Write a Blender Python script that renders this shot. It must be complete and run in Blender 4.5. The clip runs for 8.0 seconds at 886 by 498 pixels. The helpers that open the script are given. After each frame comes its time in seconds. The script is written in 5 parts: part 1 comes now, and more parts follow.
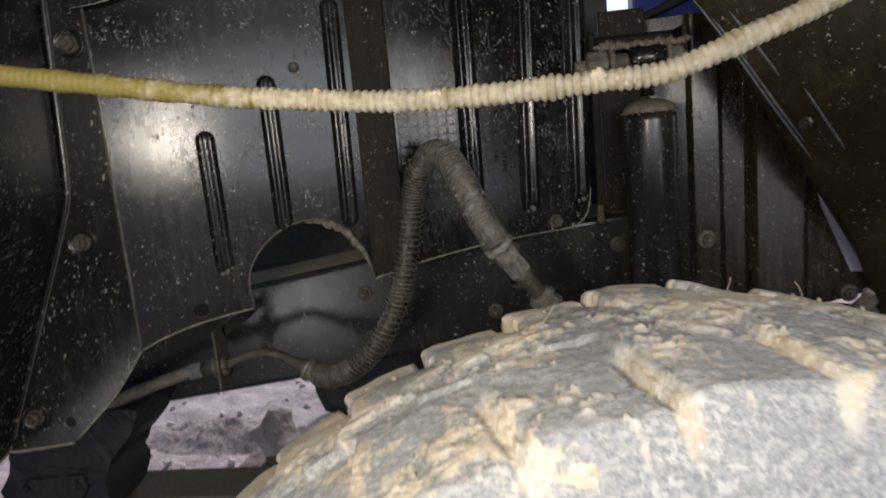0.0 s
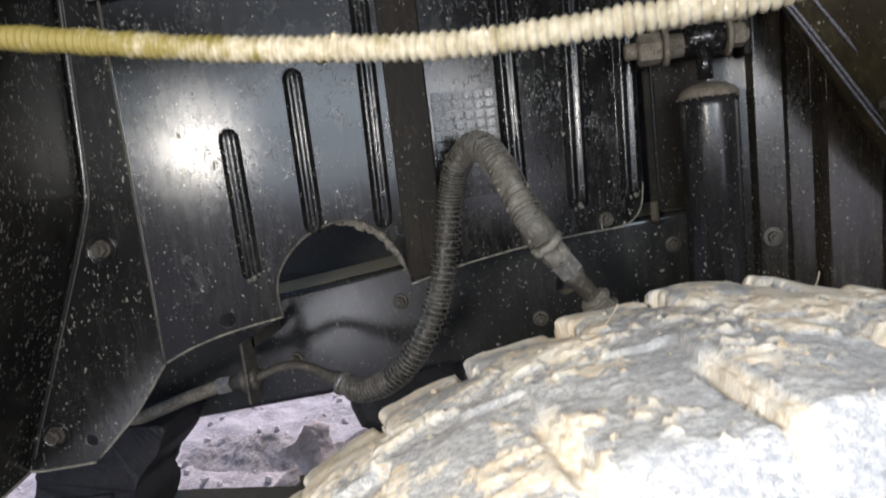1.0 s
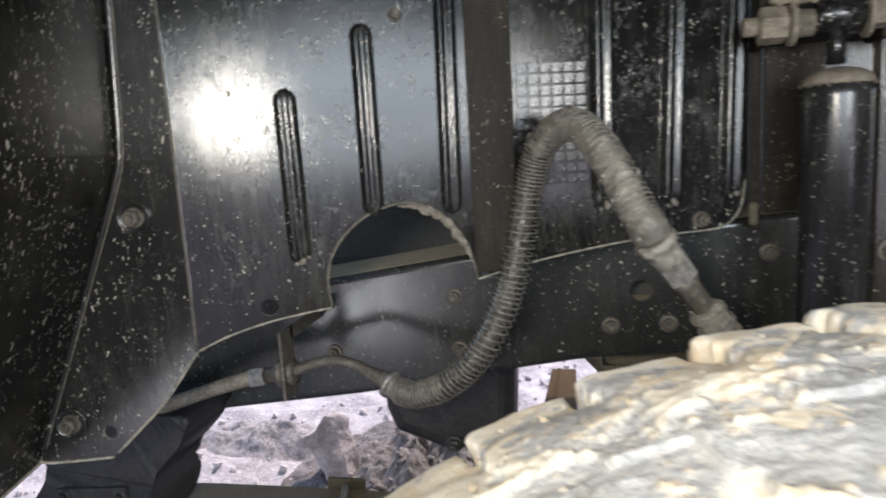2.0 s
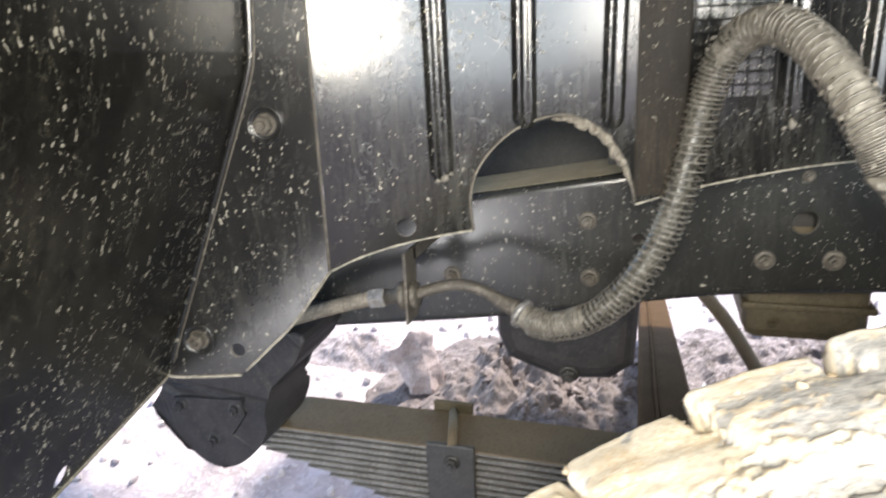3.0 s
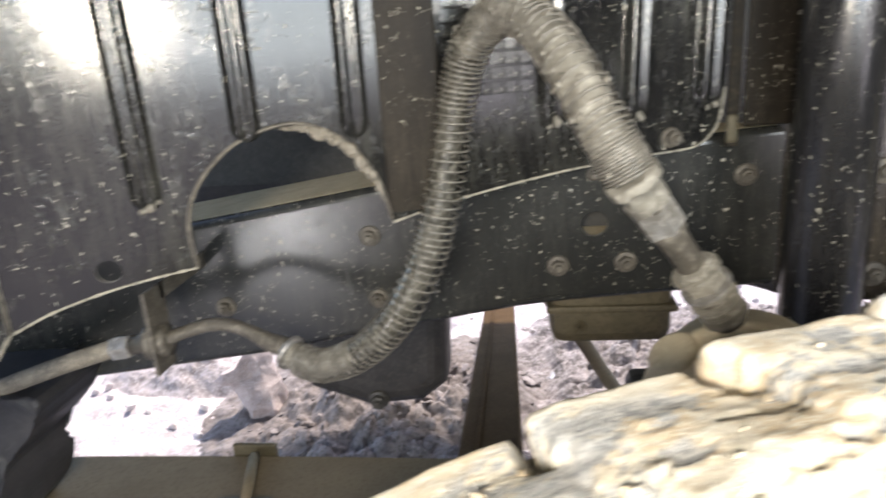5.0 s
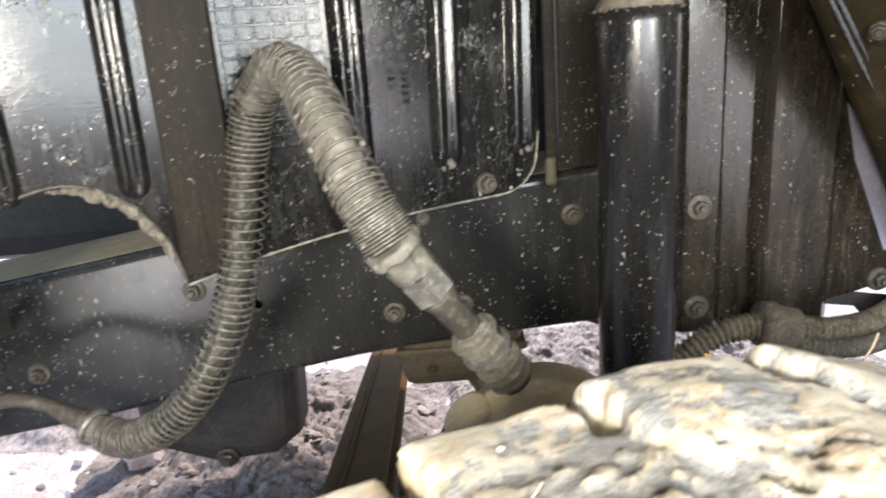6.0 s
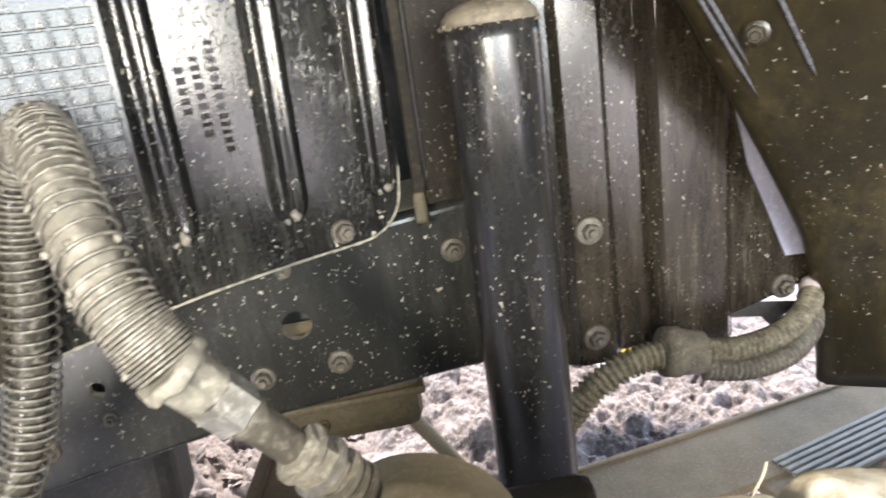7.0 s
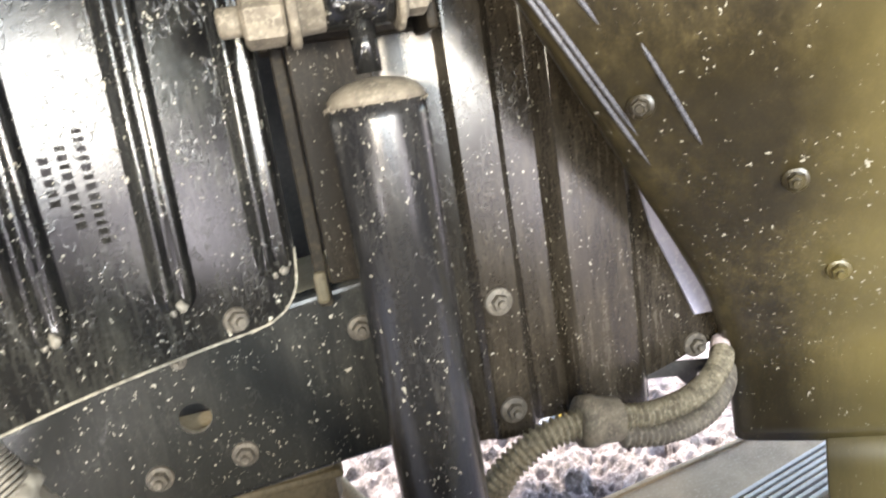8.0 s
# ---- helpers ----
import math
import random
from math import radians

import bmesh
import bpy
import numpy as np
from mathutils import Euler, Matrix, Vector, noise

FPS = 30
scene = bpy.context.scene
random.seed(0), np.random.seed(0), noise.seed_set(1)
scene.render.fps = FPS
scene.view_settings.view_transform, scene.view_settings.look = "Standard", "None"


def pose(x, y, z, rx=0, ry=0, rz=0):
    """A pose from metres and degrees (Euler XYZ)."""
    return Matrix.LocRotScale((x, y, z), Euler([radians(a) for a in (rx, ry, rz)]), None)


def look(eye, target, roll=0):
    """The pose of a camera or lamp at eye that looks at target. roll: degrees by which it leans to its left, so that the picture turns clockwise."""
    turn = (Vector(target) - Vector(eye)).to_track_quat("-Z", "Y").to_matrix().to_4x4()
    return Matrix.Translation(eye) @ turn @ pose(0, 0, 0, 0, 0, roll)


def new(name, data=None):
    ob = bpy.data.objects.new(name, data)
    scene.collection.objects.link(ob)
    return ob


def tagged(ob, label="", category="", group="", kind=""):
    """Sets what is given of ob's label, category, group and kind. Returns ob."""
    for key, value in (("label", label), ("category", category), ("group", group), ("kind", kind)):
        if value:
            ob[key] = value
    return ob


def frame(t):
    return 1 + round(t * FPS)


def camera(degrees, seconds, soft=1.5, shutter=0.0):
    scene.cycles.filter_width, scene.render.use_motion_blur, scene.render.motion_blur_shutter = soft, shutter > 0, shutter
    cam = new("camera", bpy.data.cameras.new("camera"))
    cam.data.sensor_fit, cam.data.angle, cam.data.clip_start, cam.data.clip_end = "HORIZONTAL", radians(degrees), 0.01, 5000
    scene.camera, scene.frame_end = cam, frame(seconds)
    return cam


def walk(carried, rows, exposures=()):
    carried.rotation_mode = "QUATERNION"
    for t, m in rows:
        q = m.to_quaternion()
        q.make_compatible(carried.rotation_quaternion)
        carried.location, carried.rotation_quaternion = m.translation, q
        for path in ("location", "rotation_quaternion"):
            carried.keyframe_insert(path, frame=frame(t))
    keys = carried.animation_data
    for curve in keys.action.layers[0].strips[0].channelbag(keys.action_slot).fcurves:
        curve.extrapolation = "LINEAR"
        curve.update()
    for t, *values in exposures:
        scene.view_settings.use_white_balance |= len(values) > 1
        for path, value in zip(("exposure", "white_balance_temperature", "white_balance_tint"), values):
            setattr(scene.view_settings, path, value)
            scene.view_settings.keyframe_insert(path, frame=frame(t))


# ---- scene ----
cam = camera(65.9, 8.0, soft=1.8, shutter=0.5)
PATH = [
    (0, (0.223, 0.128, 1.239), (-0.03, 2.081, 0.89), -5.4),
    (0.5, (0.219, 0.202, 1.223), (-0.072, 2.163, 0.955), -7.5),
    (1, (0.205, 0.201, 1.21), (-0.149, 2.147, 0.911), -6.8),
    (1.2, (0.204, 0.213, 1.198), (-0.122, 2.16, 0.874), -6.3),
    (2.3, (0.066, 0.341, 1.196), (-0.377, 2.265, 0.876), -2.2),
    (2.5, (0.042, 0.358, 1.191), (-0.428, 2.267, 0.825), -1.8),
    (3, (-0.004, 0.361, 1.191), (-0.58, 2.196, 0.643), -2.6),
    (3.5, (-0.043, 0.395, 1.194), (-0.653, 2.184, 0.54), -3.2),
    (4, (-0.071, 0.41, 1.183), (-0.659, 2.191, 0.489), -2.0),
    (4.5, (0.001, 0.454, 1.182), (-0.433, 2.3, 0.546), -3.0),
    (5, (0.103, 0.51, 1.187), (-0.121, 2.409, 0.598), -3.9),
    (5.2, (0.135, 0.516, 1.19), (-0.035, 2.422, 0.608), -4.2),
    (6.3, (0.237, 0.573, 1.218), (0.297, 2.494, 0.667), -5.0),
    (6.5, (0.255, 0.594, 1.225), (0.336, 2.506, 0.642), -6.1),
    (7, (0.296, 0.652, 1.228), (0.491, 2.553, 0.638), -8.0),
    (7.5, (0.315, 0.659, 1.233), (0.625, 2.555, 0.676), -8.2),
    (8, (0.338, 0.671, 1.241), (0.732, 2.575, 0.771), -9.1),
]
EXPOSURES = [(0.0, 0.06, 7000, 14), (0.6, 0.62, 6500, 14), (1.2, 0.74, 6450, 13), (2.5, 1.80, 6750, 11), (4.0, 2.58, 7200, 11), (5.0, 2.12, 7000, 11), (5.7, 2.05, 7050, 11), (6.5, 2.28, 7050, 11), (7.2, 2.86, 7250, 11), (8.0, 3.12, 7200, 11)]
walk(cam, [(t, look(eye, target, roll)) for t, eye, target, roll in PATH], EXPOSURES)

# ---- light ----
SUN_ELEVATION, SUN_AZIMUTH = 53.0, 20.0   # degrees; azimuth from +y towards +x
world = bpy.data.worlds.new("world")
scene.world = world
world.use_nodes = True
wn = world.node_tree
sky = wn.nodes.new("ShaderNodeTexSky")
sky.sky_type, sky.sun_disc = "NISHITA", False
sky.sun_elevation, sky.sun_rotation = radians(SUN_ELEVATION), radians(SUN_AZIMUTH)
wn.nodes["Background"].inputs["Strength"].default_value = 0.15
wn.links.new(sky.outputs["Color"], wn.nodes["Background"].inputs["Color"])
sun_data = bpy.data.lights.new("sun", "SUN")
sun_data.energy, sun_data.angle, sun_data.color = 2.3, radians(4), (1.0, 0.95, 0.9)
sun = new("sun", sun_data)
se, sa = radians(SUN_ELEVATION), radians(SUN_AZIMUTH)
sun.matrix_world = look((0, 0, 0), (-math.cos(se) * math.sin(sa), -math.cos(se) * math.cos(sa), -math.sin(se)))
# The hand torch that lights the arch, held to the left.
torch_data = bpy.data.lights.new("torch", "AREA")
torch_data.shape, torch_data.size, torch_data.energy, torch_data.color = "DISK", 0.14, 3.4, (1.0, 0.94, 0.82)
torch = new("torch", torch_data)
torch.matrix_world = look((0.0, 0.12, 1.29), (0.12, 1.1, 1.0))
# Daylight through the open side of the wheel arch and the gaps behind and before the wheel.
# The small warm rectangle is added, standing in for the torch carried further on.
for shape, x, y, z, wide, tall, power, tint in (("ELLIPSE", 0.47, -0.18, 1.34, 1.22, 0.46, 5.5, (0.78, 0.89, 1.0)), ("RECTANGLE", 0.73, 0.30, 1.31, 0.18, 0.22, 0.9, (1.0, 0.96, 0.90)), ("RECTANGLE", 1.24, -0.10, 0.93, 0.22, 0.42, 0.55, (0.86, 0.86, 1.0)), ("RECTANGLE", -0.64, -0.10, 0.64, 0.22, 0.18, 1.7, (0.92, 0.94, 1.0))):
    data = bpy.data.lights.new("arch_stand_in", "AREA")
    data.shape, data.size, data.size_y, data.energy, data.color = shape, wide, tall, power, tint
    new("arch_stand_in", data).matrix_world = look((x, y, z), (x - 0.376, y + 0.927, z - 0.12) if x > 0 else (-0.40, 1.01, 0.98))


# ---- materials ----
def material(name):
    m = bpy.data.materials.new(name)
    m.use_nodes = True
    return m, m.node_tree, m.node_tree.nodes["Principled BSDF"]


def node(nt, kind, **values):
    n = nt.nodes.new(kind)
    for key, value in values.items():
        n.inputs[key.replace("_", " ")].default_value = value
    return n


def ramp(nt, source, low, high, a=0.0, b=1.0):
    n = nt.nodes.new("ShaderNodeMapRange")
    n.inputs["From Min"].default_value, n.inputs["From Max"].default_value = low, high
    n.inputs["To Min"].default_value, n.inputs["To Max"].default_value = a, b
    nt.links.new(source, n.inputs["Value"])
    return n.outputs["Result"]


def mixed(nt, fac, a, b):
    n = nt.nodes.new("ShaderNodeMix")
    n.data_type = "RGBA"
    for socket, value in ((n.inputs[6], a), (n.inputs[7], b)):
        if isinstance(value, tuple):
            socket.default_value = (*value, 1)
        else:
            nt.links.new(value, socket)
    nt.links.new(fac, n.inputs[0])
    return n.outputs[2]


def math_node(nt, op, a, b):
    n = nt.nodes.new("ShaderNodeMath")
    n.operation = op
    for socket, value in zip(n.inputs, (a, b)):
        if isinstance(value, (int, float)):
            socket.default_value = value
        else:
            nt.links.new(value, socket)
    return n.outputs[0]


def coords(nt, scale=(1, 1, 1)):
    tc = nt.nodes.new("ShaderNodeTexCoord")
    mp = nt.nodes.new("ShaderNodeMapping")
    mp.inputs["Scale"].default_value = scale
    nt.links.new(tc.outputs["Object"], mp.inputs["Vector"])
    return mp.outputs["Vector"]


def noise_tex(nt, vec, scale, detail=4.0, rough=0.55):
    n = node(nt, "ShaderNodeTexNoise", Scale=scale, Detail=detail, Roughness=rough)
    nt.links.new(vec, n.inputs["Vector"])
    return n.outputs["Fac"]


def specks(nt, vec, scale, size, share, fall=1.7):
    """A mask of scattered mud splashes: one small blot in some of the cells."""
    v = node(nt, "ShaderNodeTexVoronoi", Scale=scale)
    nt.links.new(vec, v.inputs["Vector"])
    sep = nt.nodes.new("ShaderNodeSeparateColor")
    nt.links.new(v.outputs["Color"], sep.inputs["Color"])
    some = math_node(nt, "GREATER_THAN", sep.outputs[0], 1 - share)
    spread = math_node(nt, "MULTIPLY", math_node(nt, "POWER", sep.outputs[1], fall), size)
    inside = math_node(nt, "SUBTRACT", spread, v.outputs["Distance"])
    near = ramp(nt, inside, 0.0, size * 0.35)
    return math_node(nt, "MULTIPLY", some, near)


def dirty_black(name, base, rough, dust, film=0.25, splash=(0.28, 0.263, 0.215), share=0.44, bump=0.2, streak=60.0, stretch=0.85, ochre_glow=None, gloss=0.5, drips=1.0, blot=1.0, grain=750.0, fall=1.7):
    """Black plastic or paint under a film of dust, with run-down streaks and dried splashes of mud."""
    m, nt, bsdf = material(name)
    vec, tall = coords(nt), coords(nt, (1, 1, 0.12))
    stain = noise_tex(nt, vec, 7.0, 5)
    runs = noise_tex(nt, tall, streak, 5, 0.6)
    fine_dust = ramp(nt, noise_tex(nt, vec, 330.0, 4, 0.7), 0.46, 0.66)
    film_mask = math_node(nt, "MULTIPLY", ramp(nt, stain, 0.36, 0.70, 0.15, 1.0), ramp(nt, runs, 0.40, 0.70, 0.0, film))
    film_mask = math_node(nt, "ADD", film_mask, math_node(nt, "MULTIPLY", fine_dust, math_node(nt, "MULTIPLY", ramp(nt, stain, 0.35, 0.65, 0.2, 1.0), film * 0.55)))
    thin_runs = math_node(nt, "MULTIPLY", ramp(nt, noise_tex(nt, tall, 190.0, 4, 0.6), 0.50, 0.68), ramp(nt, stain, 0.38, 0.62, 0.0, film * 0.75))
    film_mask = math_node(nt, "ADD", film_mask, thin_runs)
    bent = nt.nodes.new("ShaderNodeVectorMath")
    bent.operation = "ADD"
    wob = node(nt, "ShaderNodeTexNoise", Scale=160.0, Detail=2.0)
    nt.links.new(vec, wob.inputs["Vector"])
    shift = nt.nodes.new("ShaderNodeVectorMath")
    shift.operation = "SCALE"
    shift.inputs["Scale"].default_value = 0.012
    nt.links.new(wob.outputs["Color"], shift.inputs[0])
    nt.links.new(coords(nt, (1, 1, stretch)), bent.inputs[0])
    nt.links.new(shift.outputs[0], bent.inputs[1])
    thick = ramp(nt, noise_tex(nt, vec, 11.0, 3), 0.36, 0.60, 0.25, 1.0)
    blots = math_node(nt, "MAXIMUM", specks(nt, bent.outputs[0], 135.0 / blot, 0.25, share, fall), specks(nt, bent.outputs[0], 300.0 / blot, 0.34, share, fall))
    blots = math_node(nt, "MAXIMUM", blots, specks(nt, bent.outputs[0], 62.0 / blot, 0.15, share * 0.55, fall))
    blots = math_node(nt, "MULTIPLY", blots, math_node(nt, "GREATER_THAN", thick, 0.55))
    blots = math_node(nt, "MAXIMUM", blots, specks(nt, bent.outputs[0], 170.0 / blot, 0.22, share * 0.75, fall))
    drip = noise_tex(nt, coords(nt, (1, 1, 0.45)), 95.0, 3, 0.6)
    worm = ramp(nt, math_node(nt, "ABSOLUTE", math_node(nt, "SUBTRACT", drip, 0.5), 0.0), 0.004, 0.022, 1.0, 0.0)
    worm = math_node(nt, "MULTIPLY", worm, ramp(nt, noise_tex(nt, vec, 26.0, 4, 0.6), 0.46, 0.60))
    colour = mixed(nt, film_mask, base, dust)
    colour = mixed(nt, math_node(nt, "MULTIPLY", worm, film * 1.1 * drips), colour, dust)
    if ochre_glow:
        # a yellow glow towards the outer side of the arch, put into the colour
        sep = nt.nodes.new("ShaderNodeSeparateXYZ")
        nt.links.new(vec, sep.inputs[0])
        outward = math_node(nt, "SUBTRACT", math_node(nt, "MULTIPLY", sep.outputs[0], 0.8), math_node(nt, "MULTIPLY", sep.outputs[1], 0.6))
        edge = math_node(nt, "ADD", outward, math_node(nt, "MULTIPLY", math_node(nt, "SUBTRACT", stain, 0.5), 0.10))
        colour = mixed(nt, ramp(nt, edge, ochre_glow[0], ochre_glow[1]), colour, ochre_glow[2])
    colour = mixed(nt, blots, colour, splash)
    nt.links.new(colour, bsdf.inputs["Base Color"])
    bsdf.inputs["Specular IOR Level"].default_value = gloss
    r = math_node(nt, "ADD", ramp(nt, stain, 0.3, 0.7, rough - 0.02, rough + 0.04), math_node(nt, "MULTIPLY", film_mask, 0.10))
    r = math_node(nt, "MAXIMUM", r, math_node(nt, "MULTIPLY", blots, 0.62))
    nt.links.new(r, bsdf.inputs["Roughness"])
    b = node(nt, "ShaderNodeBump", Strength=bump, Distance=0.001)
    fine = noise_tex(nt, vec, grain, 2)
    nt.links.new(math_node(nt, "ADD", math_node(nt, "ADD", math_node(nt, "MULTIPLY", fine, 0.34), math_node(nt, "MULTIPLY", worm, 0.45 * drips)), math_node(nt, "MULTIPLY", blots, 2.0)), b.inputs["Height"])
    nt.links.new(b.outputs["Normal"], bsdf.inputs["Normal"])
    return m


def rough_stuff(name, colours, scale, rough=0.9, bump=0.6, distance=0.004, metallic=0.0, fine=180.0, gloss=0.5):
    """Earth, rubber, rust or dusty metal: three colours mixed at two scales, with relief."""
    m, nt, bsdf = material(name)
    vec = coords(nt)
    big, small = noise_tex(nt, vec, scale, 6, 0.62), noise_tex(nt, vec, fine, 5, 0.6)
    colour = mixed(nt, ramp(nt, big, 0.40, 0.60), colours[0], colours[1])
    colour = mixed(nt, ramp(nt, small, 0.50, 0.68), colour, colours[2])
    nt.links.new(colour, bsdf.inputs["Base Color"])
    bsdf.inputs["Metallic"].default_value = metallic
    bsdf.inputs["Specular IOR Level"].default_value = gloss
    nt.links.new(ramp(nt, small, 0.3, 0.7, rough - 0.1, min(rough + 0.08, 1.0)), bsdf.inputs["Roughness"])
    b = node(nt, "ShaderNodeBump", Strength=bump, Distance=distance)
    nt.links.new(math_node(nt, "ADD", math_node(nt, "MULTIPLY", big, 0.6), math_node(nt, "MULTIPLY", small, 0.5)), b.inputs["Height"])
    nt.links.new(b.outputs["Normal"], bsdf.inputs["Normal"])
    return m


PLASTIC = dirty_black("black_plastic", (0.005, 0.005, 0.0055), 0.10, (0.110, 0.110, 0.092), film=0.15, share=0.42, bump=0.3, gloss=0.44, drips=1.0, blot=1.15)
PLASTIC_DUSTY = dirty_black("dusty_black_plastic", (0.008, 0.008, 0.008), 0.24, (0.130, 0.126, 0.108), film=0.13, share=0.66, stretch=0.6, gloss=0.6, drips=0.9, blot=1.1)
STEP_DUST = dirty_black("matt_dusted_plastic", (0.012, 0.010, 0.008), 0.42, (0.10, 0.082, 0.060), film=0.14, share=0.6, gloss=0.07)
# Brown dust, and a yellow haze painted in as ochre towards the outer side.
PLASTIC_OLIVE = dirty_black("brown_dusted_glow_plastic", (0.013, 0.010, 0.005), 0.30, (0.11, 0.085, 0.036), film=0.34, share=0.40, ochre_glow=(-0.11, 0.05, (0.135, 0.108, 0.038)), drips=0.25, blot=1.3)
PLASTIC_BROWN = dirty_black("grey_brown_dusted_plastic", (0.013, 0.0105, 0.0075), 0.22, (0.115, 0.096, 0.070), film=0.22, share=0.42, gloss=0.5)
SPLASH = dirty_black("splashed_black_plastic", (0.004, 0.004, 0.0037), 0.22, (0.130, 0.123, 0.085), film=0.15, share=1.0, stretch=0.6, gloss=0.30, streak=45.0, drips=1.3, blot=1.55, fall=0.8)
TUBE = dirty_black("black_tube_paint", (0.010, 0.010, 0.011), 0.21, (0.10, 0.095, 0.085), film=0.15, share=0.50, blot=1.2)
PAINT = dirty_black("black_chassis_paint", (0.015, 0.0155, 0.0150), 0.22, (0.10, 0.099, 0.084), film=0.15, share=0.62, blot=1.15)
EDGE = rough_stuff("dusty_cut_edge", ((0.24, 0.222, 0.182), (0.12, 0.111, 0.092), (0.32, 0.296, 0.245)), 40.0, 0.85, 0.3, 0.001)
def muddy_tyre():
    """Worn grey rubber under a skin of flaking mud; the mud lies thick where the mesh says that it is caked."""
    m, nt, bsdf = material("muddy_tyre")
    vec = coords(nt)
    flow = coords(nt, (1.0, 1.9, 1.0))
    caked = nt.nodes.new("ShaderNodeAttribute")
    caked.attribute_name = "caked"
    big, mid, fine = noise_tex(nt, vec, 9.0, 5, 0.6), noise_tex(nt, flow, 190.0, 10, 0.75), noise_tex(nt, vec, 420.0, 4, 0.7)
    flake = ramp(nt, noise_tex(nt, flow, 125.0, 10, 0.78), 0.485, 0.53)
    skin = mixed(nt, ramp(nt, mid, 0.40, 0.60), (0.28, 0.29, 0.305), (0.50, 0.50, 0.50))
    skin = mixed(nt, math_node(nt, "MULTIPLY", flake, ramp(nt, big, 0.35, 0.60, 0.25, 1.0)), skin, (0.66, 0.648, 0.622))
    skin = mixed(nt, ramp(nt, fine, 0.60, 0.66), skin, (0.33, 0.34, 0.355))
    ochre = mixed(nt, ramp(nt, noise_tex(nt, vec, 21.0, 6, 0.65), 0.46, 0.58), (0.74, 0.68, 0.57), (0.70, 0.58, 0.42))
    ochre = mixed(nt, ramp(nt, mid, 0.50, 0.58), ochre, (0.83, 0.79, 0.70))
    mask = math_node(nt, "MAXIMUM", caked.outputs["Fac"], ramp(nt, noise_tex(nt, vec, 14.0, 10, 0.74), 0.565, 0.60))
    nt.links.new(mixed(nt, mask, skin, ochre), bsdf.inputs["Base Color"])
    bsdf.inputs["Roughness"].default_value = 0.88
    b = node(nt, "ShaderNodeBump", Strength=0.55, Distance=0.0025)
    calm = ramp(nt, mask, 0.0, 1.0, 1.0, 0.35)
    nt.links.new(math_node(nt, "ADD", math_node(nt, "MULTIPLY", math_node(nt, "ADD", math_node(nt, "MULTIPLY", flake, 0.45), math_node(nt, "MULTIPLY", mid, 0.9)), calm), math_node(nt, "MULTIPLY", fine, 0.28)), b.inputs["Height"])
    nt.links.new(b.outputs["Normal"], bsdf.inputs["Normal"])
    return m


TYRE = muddy_tyre()
MOUNT = rough_stuff("dark_rusted_mount", ((0.014, 0.011, 0.007), (0.010, 0.008, 0.006), (0.032, 0.026, 0.018)), 40.0, 0.6, 0.5, 0.002, gloss=0.15)
# Grey-blue puts the bluish highlights of the rear ribs into their colour.
RIB = rough_stuff("highlight_grey_plastic", ((0.085, 0.086, 0.098), (0.070, 0.070, 0.080), (0.10, 0.10, 0.112)), 60.0, 0.3, 0.05, 0.0004)
MUD = rough_stuff("dried_mud", ((0.36, 0.325, 0.26), (0.40, 0.32, 0.22), (0.45, 0.40, 0.33)), 16.0, 0.92, 0.9, 0.006)
DUST_METAL = rough_stuff("dusty_metal", ((0.055, 0.048, 0.039), (0.085, 0.075, 0.061), (0.15, 0.134, 0.11)), 60.0, 0.6, 0.4, 0.001, 0.2)
BROWN = rough_stuff("brown_dusted_steel", ((0.135, 0.106, 0.068), (0.160, 0.128, 0.084), (0.115, 0.090, 0.058)), 9.0, 0.8, 0.2, 0.001)
AXLE_STEEL = rough_stuff("brown_crusted_steel", ((0.044, 0.023, 0.008), (0.056, 0.031, 0.012), (0.032, 0.017, 0.007)), 12.0, 0.92, 0.3, 0.002, gloss=0.08)
OLIVE_STEEL = rough_stuff("olive_dusted_steel", ((0.060, 0.050, 0.028), (0.085, 0.070, 0.042), (0.05, 0.042, 0.026)), 22.0, 0.7, 0.25, 0.001)
BLACK_STEEL = rough_stuff("black_sprung_steel", ((0.030, 0.030, 0.031), (0.044, 0.043, 0.042), (0.062, 0.060, 0.056)), 50.0, 0.5, 0.3, 0.001)
LEAF_STEEL = rough_stuff("worn_leaf_steel", ((0.17, 0.168, 0.162), (0.11, 0.109, 0.105), (0.23, 0.225, 0.213)), 20.0, 0.4, 0.1, 0.001)
RUBBER = rough_stuff("dusty_rubber", ((0.085, 0.074, 0.06), (0.15, 0.132, 0.105), (0.23, 0.205, 0.165)), 35.0, 0.7, 0.4, 0.001)
DARK_RUBBER = rough_stuff("dark_rubber", ((0.020, 0.020, 0.022), (0.030, 0.029, 0.031), (0.046, 0.044, 0.045)), 30.0, 0.5, 0.2, 0.001, gloss=0.25)
HOSE_RUBBER = rough_stuff("dusty_hose_rubber", ((0.034, 0.032, 0.027), (0.066, 0.062, 0.052), (0.15, 0.141, 0.12)), 30.0, 0.27, 0.4, 0.001)
HOSE_MUD = rough_stuff("dried_hose_mud", ((0.155, 0.145, 0.122), (0.105, 0.096, 0.080), (0.23, 0.215, 0.185)), 60.0, 0.75, 0.2, 0.0004)
WIRE = rough_stuff("dusty_spring_wire", ((0.13, 0.121, 0.104), (0.080, 0.074, 0.063), (0.23, 0.215, 0.188)), 70.0, 0.36, 0.2, 0.0005, 0.0)
STEEL = rough_stuff("zinc_fitting", ((0.24, 0.235, 0.23), (0.15, 0.14, 0.125), (0.34, 0.325, 0.30)), 60.0, 0.45, 0.4, 0.0008, 0.5)
